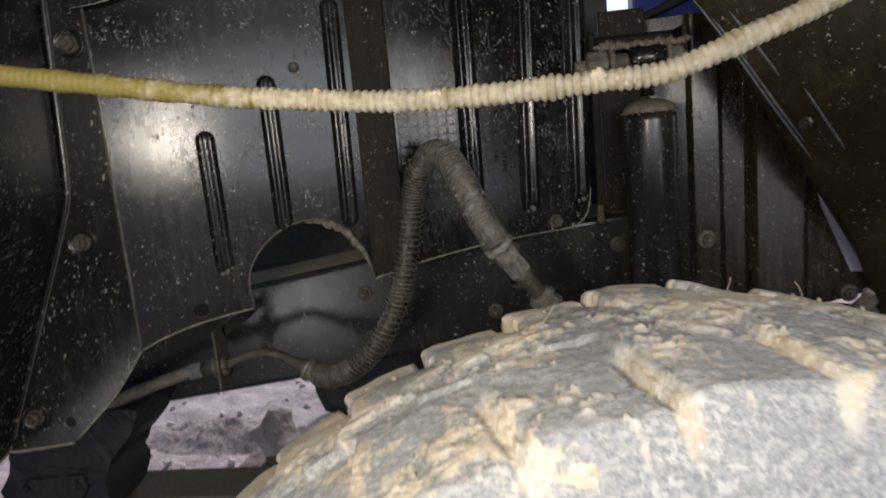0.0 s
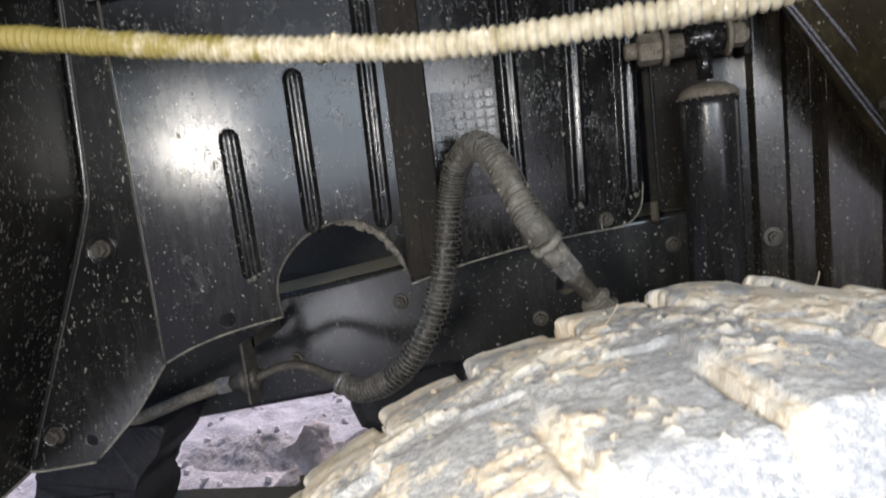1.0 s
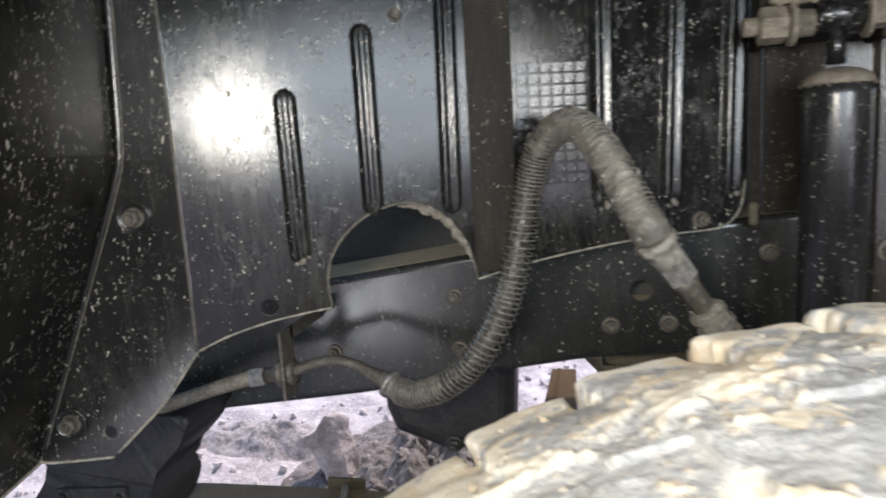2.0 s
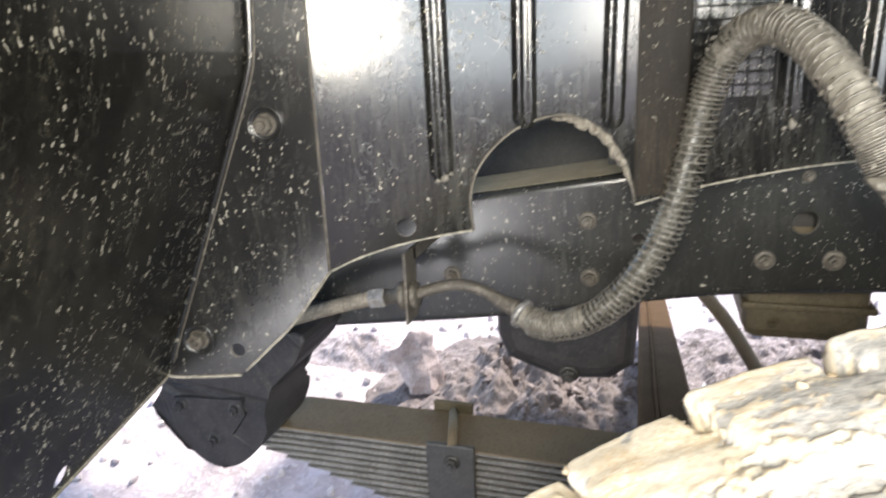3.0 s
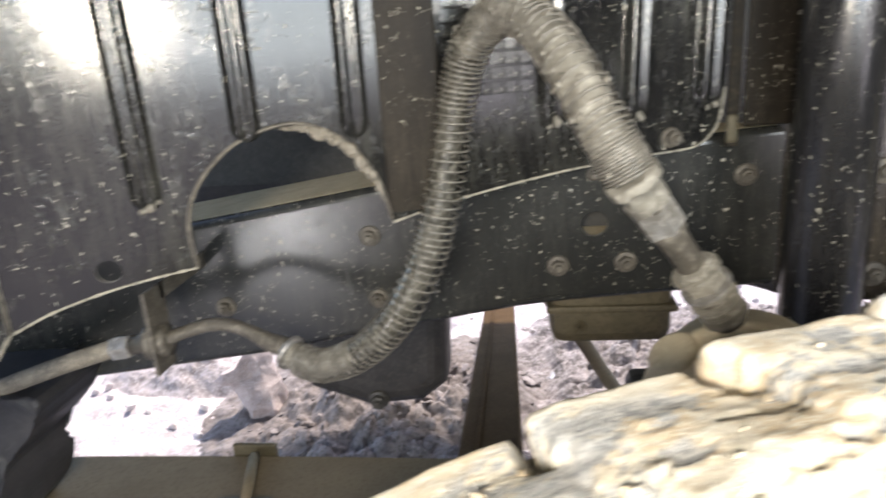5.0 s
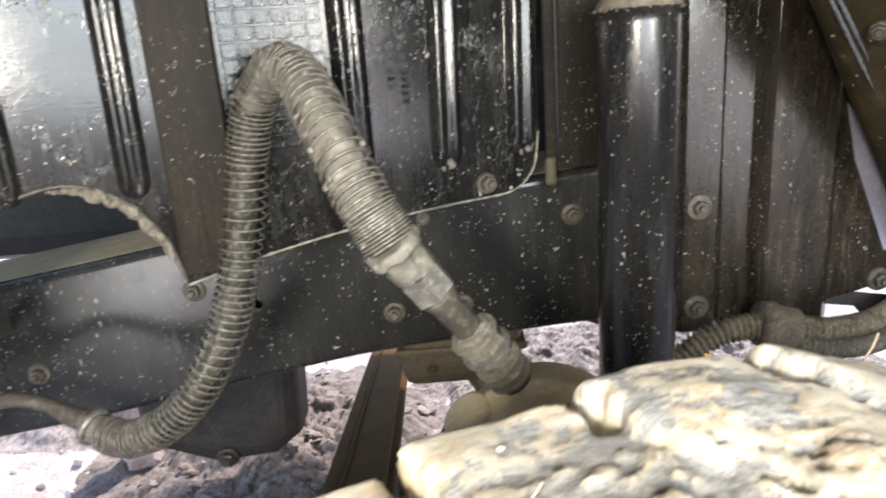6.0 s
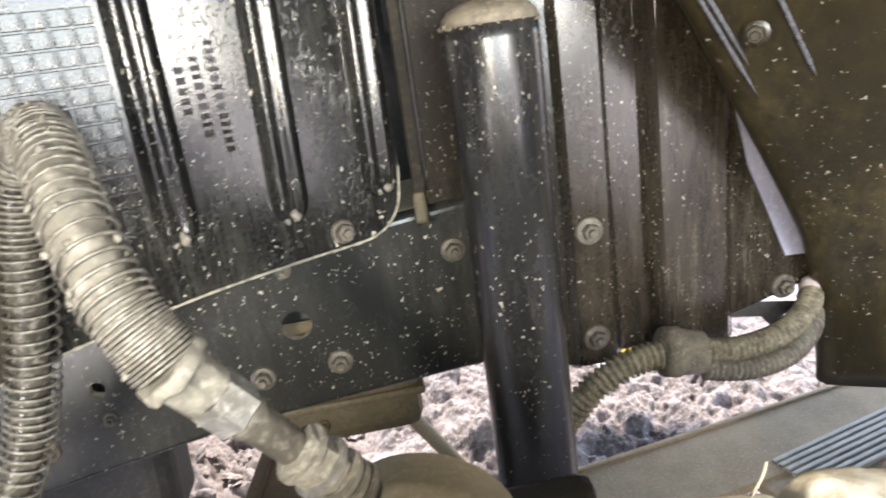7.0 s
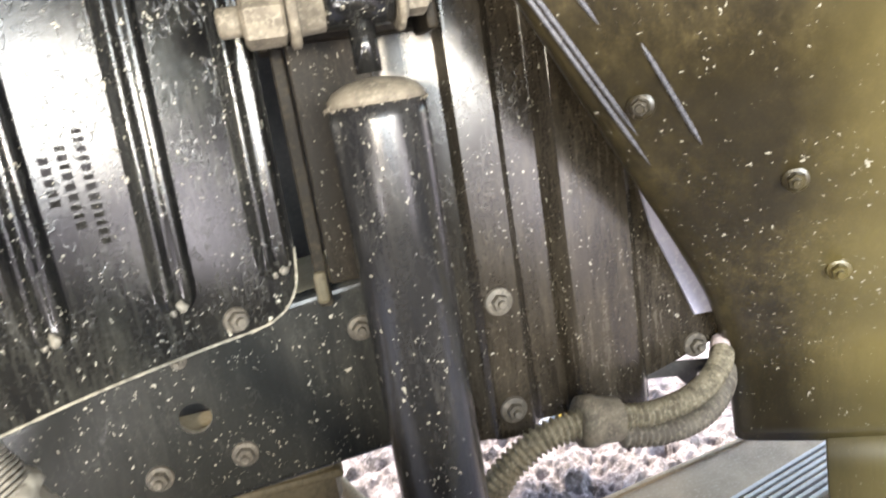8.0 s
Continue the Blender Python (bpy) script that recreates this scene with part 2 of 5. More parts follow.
RUST = rough_stuff("rusted_tan_steel", ((0.50, 0.43, 0.30), (0.42, 0.34, 0.22), (0.58, 0.51, 0.38)), 30.0, 0.8, 0.3, 0.001)
BROKEN = rough_stuff("broken_grey_earth", ((0.235, 0.207, 0.214), (0.10, 0.086, 0.086), (0.34, 0.305, 0.315)), 14.0, 0.95, 0.9, 0.01, fine=90.0)
BANK = rough_stuff("torn_grey_brown_earth", ((0.33, 0.29, 0.30), (0.15, 0.128, 0.128), (0.40, 0.36, 0.375)), 26.0, 0.95, 0.9, 0.008, fine=110.0)
CREAM_RUST = rough_stuff("tan_dusted_casting", ((0.64, 0.56, 0.41), (0.56, 0.47, 0.33), (0.70, 0.63, 0.48)), 30.0, 0.85, 0.3, 0.001)
TAN_DUST = rough_stuff("tan_dust", ((0.46, 0.38, 0.25), (0.38, 0.31, 0.20), (0.52, 0.44, 0.31)), 25.0, 0.85, 0.3, 0.001)
EARTH = rough_stuff("pale_ground", ((0.45, 0.395, 0.415), (0.28, 0.243, 0.255), (0.51, 0.462, 0.48)), 5.0, 0.95, 0.9, 0.02, fine=60.0)
CLOD = rough_stuff("brown_clods", ((0.125, 0.104, 0.102), (0.19, 0.165, 0.165), (0.070, 0.057, 0.055)), 16.0, 0.95, 0.8, 0.006, fine=90.0)
def flakes():
    """Brown leaves and crumbs of earth, each of its own shade."""
    m, nt, bsdf = material("brown_flakes")
    vec = coords(nt)
    geo = nt.nodes.new("ShaderNodeNewGeometry")
    shade = mixed(nt, geo.outputs["Random Per Island"], (0.080, 0.066, 0.063), (0.22, 0.192, 0.195))
    shade = mixed(nt, ramp(nt, noise_tex(nt, vec, 70.0, 5, 0.65), 0.42, 0.66), shade, (0.22, 0.185, 0.18))
    nt.links.new(shade, bsdf.inputs["Base Color"])
    bsdf.inputs["Roughness"].default_value = 0.85
    b = node(nt, "ShaderNodeBump", Strength=0.7, Distance=0.004)
    nt.links.new(noise_tex(nt, vec, 120.0, 5), b.inputs["Height"])
    nt.links.new(b.outputs["Normal"], bsdf.inputs["Normal"])
    return m


FLAKES = flakes()
BLUE_PAINT = rough_stuff("blue_paint", ((0.03, 0.07, 0.38), (0.025, 0.055, 0.32), (0.06, 0.10, 0.40)), 9.0, 0.4, 0.1, 0.001)
# Lilac is the sky's reflection in black plastic, put into the colour.
LILAC = rough_stuff("lilac_sky_reflection", ((0.30, 0.30, 0.40), (0.24, 0.24, 0.32), (0.36, 0.36, 0.44)), 20.0, 0.4, 0.2, 0.001)
PALE_STONE = rough_stuff("pale_stone", ((0.55, 0.48, 0.47), (0.45, 0.39, 0.38), (0.62, 0.57, 0.55)), 12.0, 0.9, 0.5, 0.004)
PINK_STONE = rough_stuff("pink_grey_stone", ((0.40, 0.33, 0.33), (0.28, 0.23, 0.235), (0.50, 0.44, 0.43)), 22.0, 0.9, 0.8, 0.008)
PAPER = rough_stuff("white_paper", ((0.75, 0.74, 0.72), (0.66, 0.65, 0.63), (0.8, 0.79, 0.78)), 8.0, 0.8, 0.2, 0.001)


def dusty_conduit():
    """A corrugated sheath, yellow in front and blending into cream dust towards the rear."""
    m, nt, bsdf = material("cream_conduit")
    vec = coords(nt)
    sep = nt.nodes.new("ShaderNodeSeparateXYZ")
    nt.links.new(vec, sep.inputs[0])
    cover = math_node(nt, "ADD", ramp(nt, sep.outputs[0], -0.05, 0.14), ramp(nt, noise_tex(nt, vec, 45.0, 5, 0.65), 0.35, 0.65, -0.5, 0.5))
    dust = mixed(nt, ramp(nt, noise_tex(nt, vec, 160.0, 4), 0.4, 0.6), (0.21, 0.182, 0.122), (0.29, 0.262, 0.195))
    nt.links.new(mixed(nt, ramp(nt, cover, 0.2, 0.8), (0.105, 0.084, 0.016), dust), bsdf.inputs["Base Color"])
    bsdf.inputs["Roughness"].default_value = 0.75
    b = node(nt, "ShaderNodeBump", Strength=0.6, Distance=0.001)
    nt.links.new(noise_tex(nt, vec, 300.0, 4), b.inputs["Height"])
    nt.links.new(b.outputs["Normal"], bsdf.inputs["Normal"])
    return m


LOOM = dusty_conduit()
YELLOW = rough_stuff("yellow_body_paint", ((0.62, 0.40, 0.04), (0.58, 0.38, 0.05), (0.5, 0.36, 0.1)), 4.0, 0.4, 0.05, 0.001)
GREY_SHEET = rough_stuff("grey_dusty_sheet", ((0.42, 0.315, 0.20), (0.31, 0.23, 0.145), (0.48, 0.38, 0.27)), 9.0, 0.7, 0.3, 0.002)
TREAD = rough_stuff("worn_grey_tread", ((0.52, 0.51, 0.50), (0.40, 0.39, 0.38), (0.60, 0.58, 0.56)), 20.0, 0.5, 0.3, 0.001)
BLUE_PLASTIC = rough_stuff("pale_blue_plastic", ((0.46, 0.49, 0.55), (0.38, 0.42, 0.50), (0.56, 0.58, 0.62)), 20.0, 0.45, 0.2, 0.001)


# ---- builders ----
def mesh_of(name, bm, *materials, smooth=False):
    bmesh.ops.recalc_face_normals(bm, faces=bm.faces)
    me = bpy.data.meshes.new(name)
    bm.to_mesh(me)
    bm.free()
    for m in materials:
        me.materials.append(m)
    if smooth:
        me.shade_smooth()
    return me


def part(name, bm, mat, parent, label="", smooth=False):
    """One mesh object under a thing or a part."""
    mats = mat if isinstance(mat, tuple) else (mat,)
    ob = new(name, mesh_of(name, bm, *mats, smooth=smooth))
    if parent:
        # the mesh is in world places: take back the shifts of the parents
        ob.parent, shift, p = parent, Vector((0, 0, 0)), parent
        while p:
            shift, p = shift + p.location, p.parent
        ob.location = -shift
    if label:
        tagged(ob, label)
    return ob


def thing(name, at, label, category, group="", kind=""):
    ob = new(name)
    ob.location = at
    return tagged(ob, label, category, group, kind)


def sheet(outline, holes, place, thick):
    """A plate from an outline in two coordinates, with holes, laid out by place(a, b, depth). Cut edges take the second material."""
    bm = bmesh.new()
    for loop in (outline, *holes):
        vs = [bm.verts.new((a, b, 0)) for a, b in loop]
        for i in range(len(vs)):
            bm.edges.new((vs[i - 1], vs[i]))
    bmesh.ops.triangle_fill(bm, use_beauty=True, use_dissolve=False, edges=bm.edges[:])
    made = bmesh.ops.extrude_face_region(bm, geom=bm.faces[:])
    for v in made["geom"]:
        if isinstance(v, bmesh.types.BMVert):
            v.co.z = thick
    for f in bm.faces:
        depths = {round(v.co.z, 5) for v in f.verts}
        f.material_index = 1 if len(depths) > 1 else 0
    for v in bm.verts:
        v.co = place(*v.co)
    return bm


def ring(x, y, r, n=20):
    return [(x + r * math.cos(2 * math.pi * i / n), y + r * math.sin(2 * math.pi * i / n)) for i in range(n)]


def smooth_path(points, step):
    """A Catmull-Rom curve through the points, resampled at even steps."""
    p = [Vector(q) for q in points]
    p = [2 * p[0] - p[1], *p, 2 * p[-1] - p[-2]]
    fine = []
    for i in range(1, len(p) - 2):
        for k in range(24):
            t = k / 24
            fine.append(0.5 * (2 * p[i] + (p[i + 1] - p[i - 1]) * t + (2 * p[i - 1] - 5 * p[i] + 4 * p[i + 1] - p[i + 2]) * t * t + (3 * p[i] - p[i - 1] - 3 * p[i + 1] + p[i + 2]) * t ** 3))
    fine.append(p[-2])
    out, left = [fine[0]], step
    for a, b in zip(fine, fine[1:]):
        d = (b - a).length
        while left <= d and d > 0:
            a = a + (b - a) * (left / d)
            out.append(a)
            d = (b - a).length
            left = step
        left -= d
    return out


def frames_along(path):
    """Tangent, side and up at each point of a path, turning as little as possible."""
    out, side = [], None
    for i, q in enumerate(path):
        t = (path[min(i + 1, len(path) - 1)] - path[max(i - 1, 0)]).normalized()
        if side is None:
            side = t.cross(Vector((0.3, 0.2, 1))).normalized()
        side = (side - t * side.dot(t)).normalized()
        out.append((q, t, side, t.cross(side)))
    return out


def tube(points, radius, step=0.004, sides=14, raw=False, bm=None):
    """A swept tube; radius is a number or a function of the length run and of the share of the whole."""
    path = [Vector(q) for q in points] if raw else smooth_path(points, step)
    bm = bm or bmesh.new()
    rows, run = [], 0.0
    for i, (q, t, s, u) in enumerate(frames_along(path)):
        run += (path[i] - path[i - 1]).length if i else 0
        r = radius(run, i / (len(path) - 1)) if callable(radius) else radius
        rows.append([bm.verts.new(q + r * (math.cos(a) * s + math.sin(a) * u)) for a in (2 * math.pi * k / sides for k in range(sides))])
    for a, b in zip(rows, rows[1:]):
        for k in range(sides):
            bm.faces.new((a[k - 1], a[k], b[k], b[k - 1]))
    bm.faces.new(rows[0])
    bm.faces.new(rows[-1][::-1])
    return bm


def coil(points, radius, pitch, wire):
    """A wire wound round a path; pitch is a function of the share of the length."""
    path = smooth_path(points, 0.0012)
    angle, line = 0.0, []
    for i, (q, t, s, u) in enumerate(frames_along(path)):
        share = i / (len(path) - 1)
        angle += 2 * math.pi * 0.0012 / (pitch(share) * (1 + 0.35 * noise.noise((share * 60, 1.7, 0))))
        wob = 1 + 0.05 * noise.noise((share * 40, 3.1, 0)) + 0.05 * noise.noise((share * 170, 8.1, 0))
        line.append((q, s, u, angle, wob))
    pts = []
    for (q0, s0, u0, a0, w0), (q1, s1, u1, a1, w1) in zip(line, line[1:]):
        n = max(1, int((a1 - a0) / 0.3))
        for k in range(n):
            f = k / n
            a = a0 + (a1 - a0) * f
            pts.append(q0.lerp(q1, f) + radius * w0 * (math.cos(a) * s0 + math.sin(a) * u0))
    return tube(pts, wire, sides=5, raw=True)


def lathe(profile, at, axis, sides=28):
    """A turned body: profile of (along, radius) from at along axis."""
    axis = Vector(axis).normalized()
    side = axis.orthogonal().normalized()
    up = axis.cross(side)
    bm = bmesh.new()
    rows = [[bm.verts.new(Vector(at) + axis * h + r * (math.cos(a) * side + math.sin(a) * up)) for a in (2 * math.pi * k / sides for k in range(sides))] for h, r in profile]
    for a, b in zip(rows, rows[1:]):
        for k in range(sides):
            bm.faces.new((a[k - 1], a[k], b[k], b[k - 1]))
    bm.faces.new(rows[0])
    bm.faces.new(rows[-1])
    return bm


def box(lo, hi, bevel=0.0, turn=None, segments=2):
    bm = bmesh.new()
    bmesh.ops.create_cube(bm, size=1)
    lo, hi = Vector(lo), Vector(hi)
    for v in bm.verts:
        v.co = Vector([(a + b) / 2 + c * (b - a) for a, b, c in zip(lo, hi, v.co)])
    if bevel:
        bmesh.ops.bevel(bm, geom=bm.edges[:], offset=bevel, segments=segments, affect="EDGES", profile=0.5)
    if turn:
        bmesh.ops.transform(bm, matrix=turn, verts=bm.verts)
    return bm


def join(*bms):
    """One bmesh out of several that make one part."""
    whole = bmesh.new()
    for b in bms:
        me = bpy.data.meshes.new("piece")
        b.to_mesh(me)
        b.free()
        whole.from_mesh(me)
        bpy.data.meshes.remove(me)
    return whole


def beam(a, b, width, height, bevel=0.004):
    """A straight bar from a to b."""
    a, b = Vector(a), Vector(b)
    d = b - a
    turn = Matrix.Translation((a + b) / 2) @ d.to_track_quat("Z", "Y").to_matrix().to_4x4()
    return box((-width / 2, -height / 2, -d.length / 2), (width / 2, height / 2, d.length / 2), bevel, turn)


def bolt_mesh(at, out, hexr, flange, head=0.009, washer=0.003):
    """A flanged hexagon bolt that stands out of a surface."""
    out = Vector(out).normalized()
    base = lathe(((-0.002, flange), (washer * 0.5, flange), (washer, flange * 0.93), (washer + 0.001, hexr * 1.05)), at, out, 24)
    hexa = lathe(((washer, hexr), (washer + head * 0.85, hexr), (washer + head, hexr * 0.86)), at, out, 6)
    stub = lathe(((washer + head - 0.001, hexr * 0.5), (washer + head + 0.004, hexr * 0.5), (washer + head + 0.005, hexr * 0.42)), at, out, 12)
    return join(base, hexa, stub)


def washer_bolt(parent, at, out):
    """A hexagon bolt on a wide, dark, dished washer."""
    ob = part("bolt", bolt_mesh(at, out, 0.0105, 0.0125, 0.010, 0.004), DUST_METAL, parent, "dusty hexagon bolt")
    part("washer", lathe(((-0.001, 0.0205), (0.0035, 0.0205), (0.0045, 0.0195), (0.0035, 0.0175), (0.0012, 0.0160), (0.0025, 0.012)), at, out, 32), PLASTIC_DUSTY, ob, "wide dusty dished washer", smooth=True)


def bolt(parent, at, out, hexr=0.0095, flange=0.0135, mat=None, label="", head=0.009):
    return part("bolt", bolt_mesh(at, out, hexr, flange, head), mat or DUST_METAL, parent, label)


# ---- ground ----
def ground_height(x, y):
    near = max(0.0, 1.0 - max(0.0, math.hypot(x, y - 2.0) - 6.0) / 8.0)
    h = 0.05 * noise.noise((x * 1.1, y * 1.1, 0.3)) + 0.03 * noise.noise((x * 3.1, y * 3.1, 1.7)) + 0.020 * noise.noise((x * 9, y * 9, 4.0)) + 0.011 * noise.noise((x * 22, y * 22, 7.0)) + 0.02 * max(0.0, noise.noise((x * 5, y * 5, 11.0))) * abs(noise.noise((x * 14, y * 14, 2.0)))
    return h * near - 0.17 * max(0.0, min(1.0, (1.45 - y) / 0.3)) * max(0.0, min(1.0, (y + 0.6) / 0.3))


def lines(lo, hi, fine_lo, fine_hi, fine, ratio):
    out = [fine_lo + fine * i for i in range(int(round((fine_hi - fine_lo) / fine)) + 1)]
    step = fine
    while out[0] > lo:
        step *= ratio
        out.insert(0, out[0] - step)
    step = fine
    while out[-1] < hi:
        step *= ratio
        out.append(out[-1] + step)
    return out


xs, ys = lines(-900, 900, -2.2, 2.2, 0.019, 1.35), lines(-900, 900, 1.2, 3.9, 0.019, 1.35)
bm = bmesh.new()
grid = [[bm.verts.new((x, y, ground_height(x, y))) for x in xs] for y in ys]
for a, b in zip(grid, grid[1:]):
    for k in range(1, len(xs)):
        bm.faces.new((a[k - 1], a[k], b[k], b[k - 1]))
ground = part("ground", bm, EARTH, None, smooth=True)
tagged(ground, "pale grey uneven dry mud ground under the truck", "ground", kind="structure")


def icosphere_data(subdiv):
    b = bmesh.new()
    bmesh.ops.create_icosphere(b, subdivisions=subdiv, radius=1.0)
    b.verts.ensure_lookup_table()
    data = [v.co.copy() for v in b.verts], [tuple(v.index for v in f.verts) for f in b.faces]
    b.free()
    return data


ICO = {k: icosphere_data(k) for k in (1, 2, 3)}


def clods(spots, subdiv=1, lying=False):
    """Many clods in one mesh: spots of (place, size, squash y, squash z, seed); lying: laid nearly level, as slabs are."""
    verts, faces = [], []
    cs, fs = ICO[subdiv]
    for at, size, sy, sz, seed in spots:
        start, turn = len(verts), Euler((0.55 * math.sin(seed * 1.3), 0.55 * math.sin(seed * 2.1), seed * 0.7) if lying else (seed * 1.3, seed * 2.1, seed * 0.7)).to_matrix()
        for c in cs:
            k = c * (1 + 0.55 * noise.noise(c * 1.4 + Vector((seed, seed * 0.37, 2))) + (0.38 if lying else 0.22) * noise.noise(c * 4.1 + Vector((seed, 1, seed))))
            verts.append(Vector(at) + turn @ Vector((k.x * size, k.y * size * sy, k.z * size * sz)))
        faces += [tuple(start + i for i in f) for f in fs]
    b = bmesh.new()
    made = [b.verts.new(v) for v in verts]
    for f in faces:
        b.faces.new([made[i] for i in f])
    return b


def plates(x, y, size, seed):
    """Broken plates of earth: each cell lies at its own height and tilt, with a step down to the next."""
    x, y = x + 0.25 * size * noise.noise((x / size, y / size, seed)), y + 0.25 * size * noise.noise((x / size, y / size, seed + 9.0))
    dist, near = noise.voronoi((x / size, y / size, seed))
    c = near[0]
    tilt = noise.noise_vector(c * 3.7 + Vector((0.31, 0.17, 0.53)))
    crack = min(1.0, (dist[1] - dist[0]) * 5.0)
    return (0.5 + 0.9 * noise.noise(c * 5.3 + Vector((0.2, 0.7, 0.4))) + 1.0 * (tilt.x * (x / size - c.x) + tilt.y * (y / size - c.y))) * (0.55 + 0.45 * crack)


def crumbled(x, y, seed):
    """Relief of broken earth, about 1 high."""
    return 0.55 + 0.5 * abs(noise.noise((x * 5, y * 5, 2.0 + seed))) + 0.22 * plates(x, y, 0.085, seed) + 0.13 * plates(x, y, 0.040, seed + 3.0) + 0.06 * plates(x, y, 0.016, seed + 6.0) + 0.05 * noise.noise((x * 80, y * 80, 3.0 + seed))


def heap_height(x, y):
    """A low heap of crumbled earth."""
    lift = math.exp(-((x + 0.33) / 0.46) ** 2 - ((y - 2.52) / 0.42) ** 2)
    return ground_height(x, y) - 0.025 + lift * 0.20 * crumbled(x, y, 0.0)


def broken_height(x, y):
    lift = math.exp(-((x - 0.92) / 0.80) ** 4 - ((y - 2.60) / 0.68) ** 4)
    return ground_height(x, y) - 0.03 + lift * 0.16 * crumbled(x, y, 40.0)


def patch(name, x0, y0, nx, ny, height, mat, label):
    bm = bmesh.new()
    rows = [[bm.verts.new((x0 + 0.0065 * i, y0 + 0.0065 * j, height(x0 + 0.0065 * i, y0 + 0.0065 * j))) for i in range(nx)] for j in range(ny)]
    for a, b in zip(rows, rows[1:]):
        for k in range(1, nx):
            bm.faces.new((a[k - 1], a[k], b[k], b[k - 1]))
    return tagged(part(name, bm, mat, None, smooth=True), label, "earth", kind="stuff")


patch("earth_heap", -1.05, 1.75, 225, 210, heap_height, CLOD, "low heap of crumbled brown earth on the ground")
patch("broken_earth", 0.02, 1.80, 275, 235, broken_height, BROKEN, "broken pale grey earth on the ground")
def bank_height(x, y):
    """A low bank of torn earth beside the heap."""
    lift = math.exp(-((x + 1.16) / 0.30) ** 2 - ((y - 2.74) / 0.13) ** 2)
    return ground_height(x, y) - 0.02 + lift * 0.10 * crumbled(x, y, 80.0)


patch("earth_bank", -1.65, 2.45, 165, 100, bank_height, BANK, "low bank of torn grey-brown earth on the ground")
rng = random.Random(7)
spots = []
for i in range(260):
    x, y = rng.gauss(-0.34, 0.26), rng.gauss(2.46, 0.26)
    if y < 1.8 or x < -0.85:
        continue
    s = 0.006 + 0.024 * rng.random() ** 2.4
    spots.append(((x, y, heap_height(x, y) + 0.2 * s), s, rng.uniform(0.45, 1), rng.uniform(0.12, 0.34), rng.uniform(0, 50)))
rubble = part("leaf_litter", clods(spots, 3, True), FLAKES, None, smooth=True)
tagged(rubble, "flat brown flakes of earth and dry leaves on the heap", "litter", kind="stuff")
spots = []
for i in range(700):
    x, y = rng.uniform(-2.3, 2.3), rng.uniform(1.5, 4.0)
    s = rng.uniform(0.006, 0.022)
    spots.append(((x, y, ground_height(x, y) + 0.3 * s), s, rng.uniform(0.6, 1), rng.uniform(0.4, 0.9), rng.uniform(0, 50)))
ridge = []
for i in range(120):
    f = rng.random()
    x, y = -0.87 + 0.48 * f + rng.gauss(0, 0.012), 1.69 + 0.19 * f + rng.gauss(0, 0.022) + 0.03 * math.sin(9 * f)
    s = 0.010 + 0.030 * rng.random() ** 2
    ridge.append(((x, y, ground_height(x, y) + 0.35 * s), s, rng.uniform(0.5, 1), rng.uniform(0.22, 0.5), rng.uniform(0, 50)))
tagged(part("clod_ridge", clods(ridge, 3), BROKEN, None, smooth=True), "ridge of grey-brown clods pressed up by a wheel", "earth", kind="stuff")
gravel = part("gravel", clods(spots), PALE_STONE, None)
tagged(gravel, "small pale pebbles and crumbs scattered on the ground", "gravel", kind="stuff")

def wet_patch(name, cx, cy, rx, ry, lift, drape, mat, label):
    """A thin pool with a ragged outline, its rim sunk into the ground."""
    bm = bmesh.new()
    mid = bm.verts.new((cx, cy, ground_height(cx, cy) + lift))
    rings = []
    for f, dz in ((0.2, 0.0), (0.4, 0.0), (0.55, 0.0), (0.7, 0.0), (0.82, 0.0), (0.93, 0.0), (1.0, -0.05)):
        row = []
        for k in range(40):
            a = 2 * math.pi * k / 40
            wob = 1 + 0.30 * noise.noise((math.cos(a) * 1.6, math.sin(a) * 1.6, cx * 7)) + 0.16 * noise.noise((math.cos(a) * 5, math.sin(a) * 5, cy * 9))
            row.append(bm.verts.new((cx + rx * f * wob * math.cos(a), cy + ry * f * wob * math.sin(a), 0)))
            row[-1].co.z = ground_height(row[-1].co.x, row[-1].co.y) * drape + mid.co.z * (1 - drape) + lift * drape + dz
        rings.append(row)
    for k in range(40):
        bm.faces.new((mid, rings[0][k - 1], rings[0][k]))
        for p, q in zip(rings, rings[1:]):
            bm.faces.new((p[k - 1], p[k], q[k], q[k - 1]))
    return tagged(part(name, bm, mat, None, smooth=True), label, "puddle")


WET_MUD = rough_stuff("wet_brown_mud", ((0.17, 0.135, 0.135), (0.13, 0.105, 0.105), (0.21, 0.175, 0.18)), 9.0, 0.35, 0.25, 0.003, fine=60.0)
WATER = rough_stuff("shallow_water", ((0.30, 0.29, 0.31), (0.26, 0.25, 0.27), (0.34, 0.33, 0.35)), 7.0, 0.12, 0.04, 0.002, fine=30.0)
wet_patch("puddle", -0.62, 1.565, 0.34, 0.125, 0.012, 1.0, WET_MUD, "flat patch of wet brown mud before the clods")
wet_patch("puddle", 0.30, 2.735, 0.11, 0.085, 0.016, 0.0, WATER, "small pale puddle that mirrors the sky")

# ---- wheel ----
WX, WY, WZ, WR, WYAW, WW = 0.320, 0.856, 0.428, 0.632, 0.205, 0.30   # inner shoulder's centre, radius, yaw, width


def wheel_point(angle, across, radius):
    """angle round the axle, across from the inner shoulder outwards."""
    c, s = math.cos(WYAW), math.sin(WYAW)
    along = radius * math.cos(angle)
    return Vector((WX + c * along + s * across, WY + s * along - c * across, WZ + radius * math.sin(angle)))


LUG = 0.1445   # angle from one shoulder lug to the next


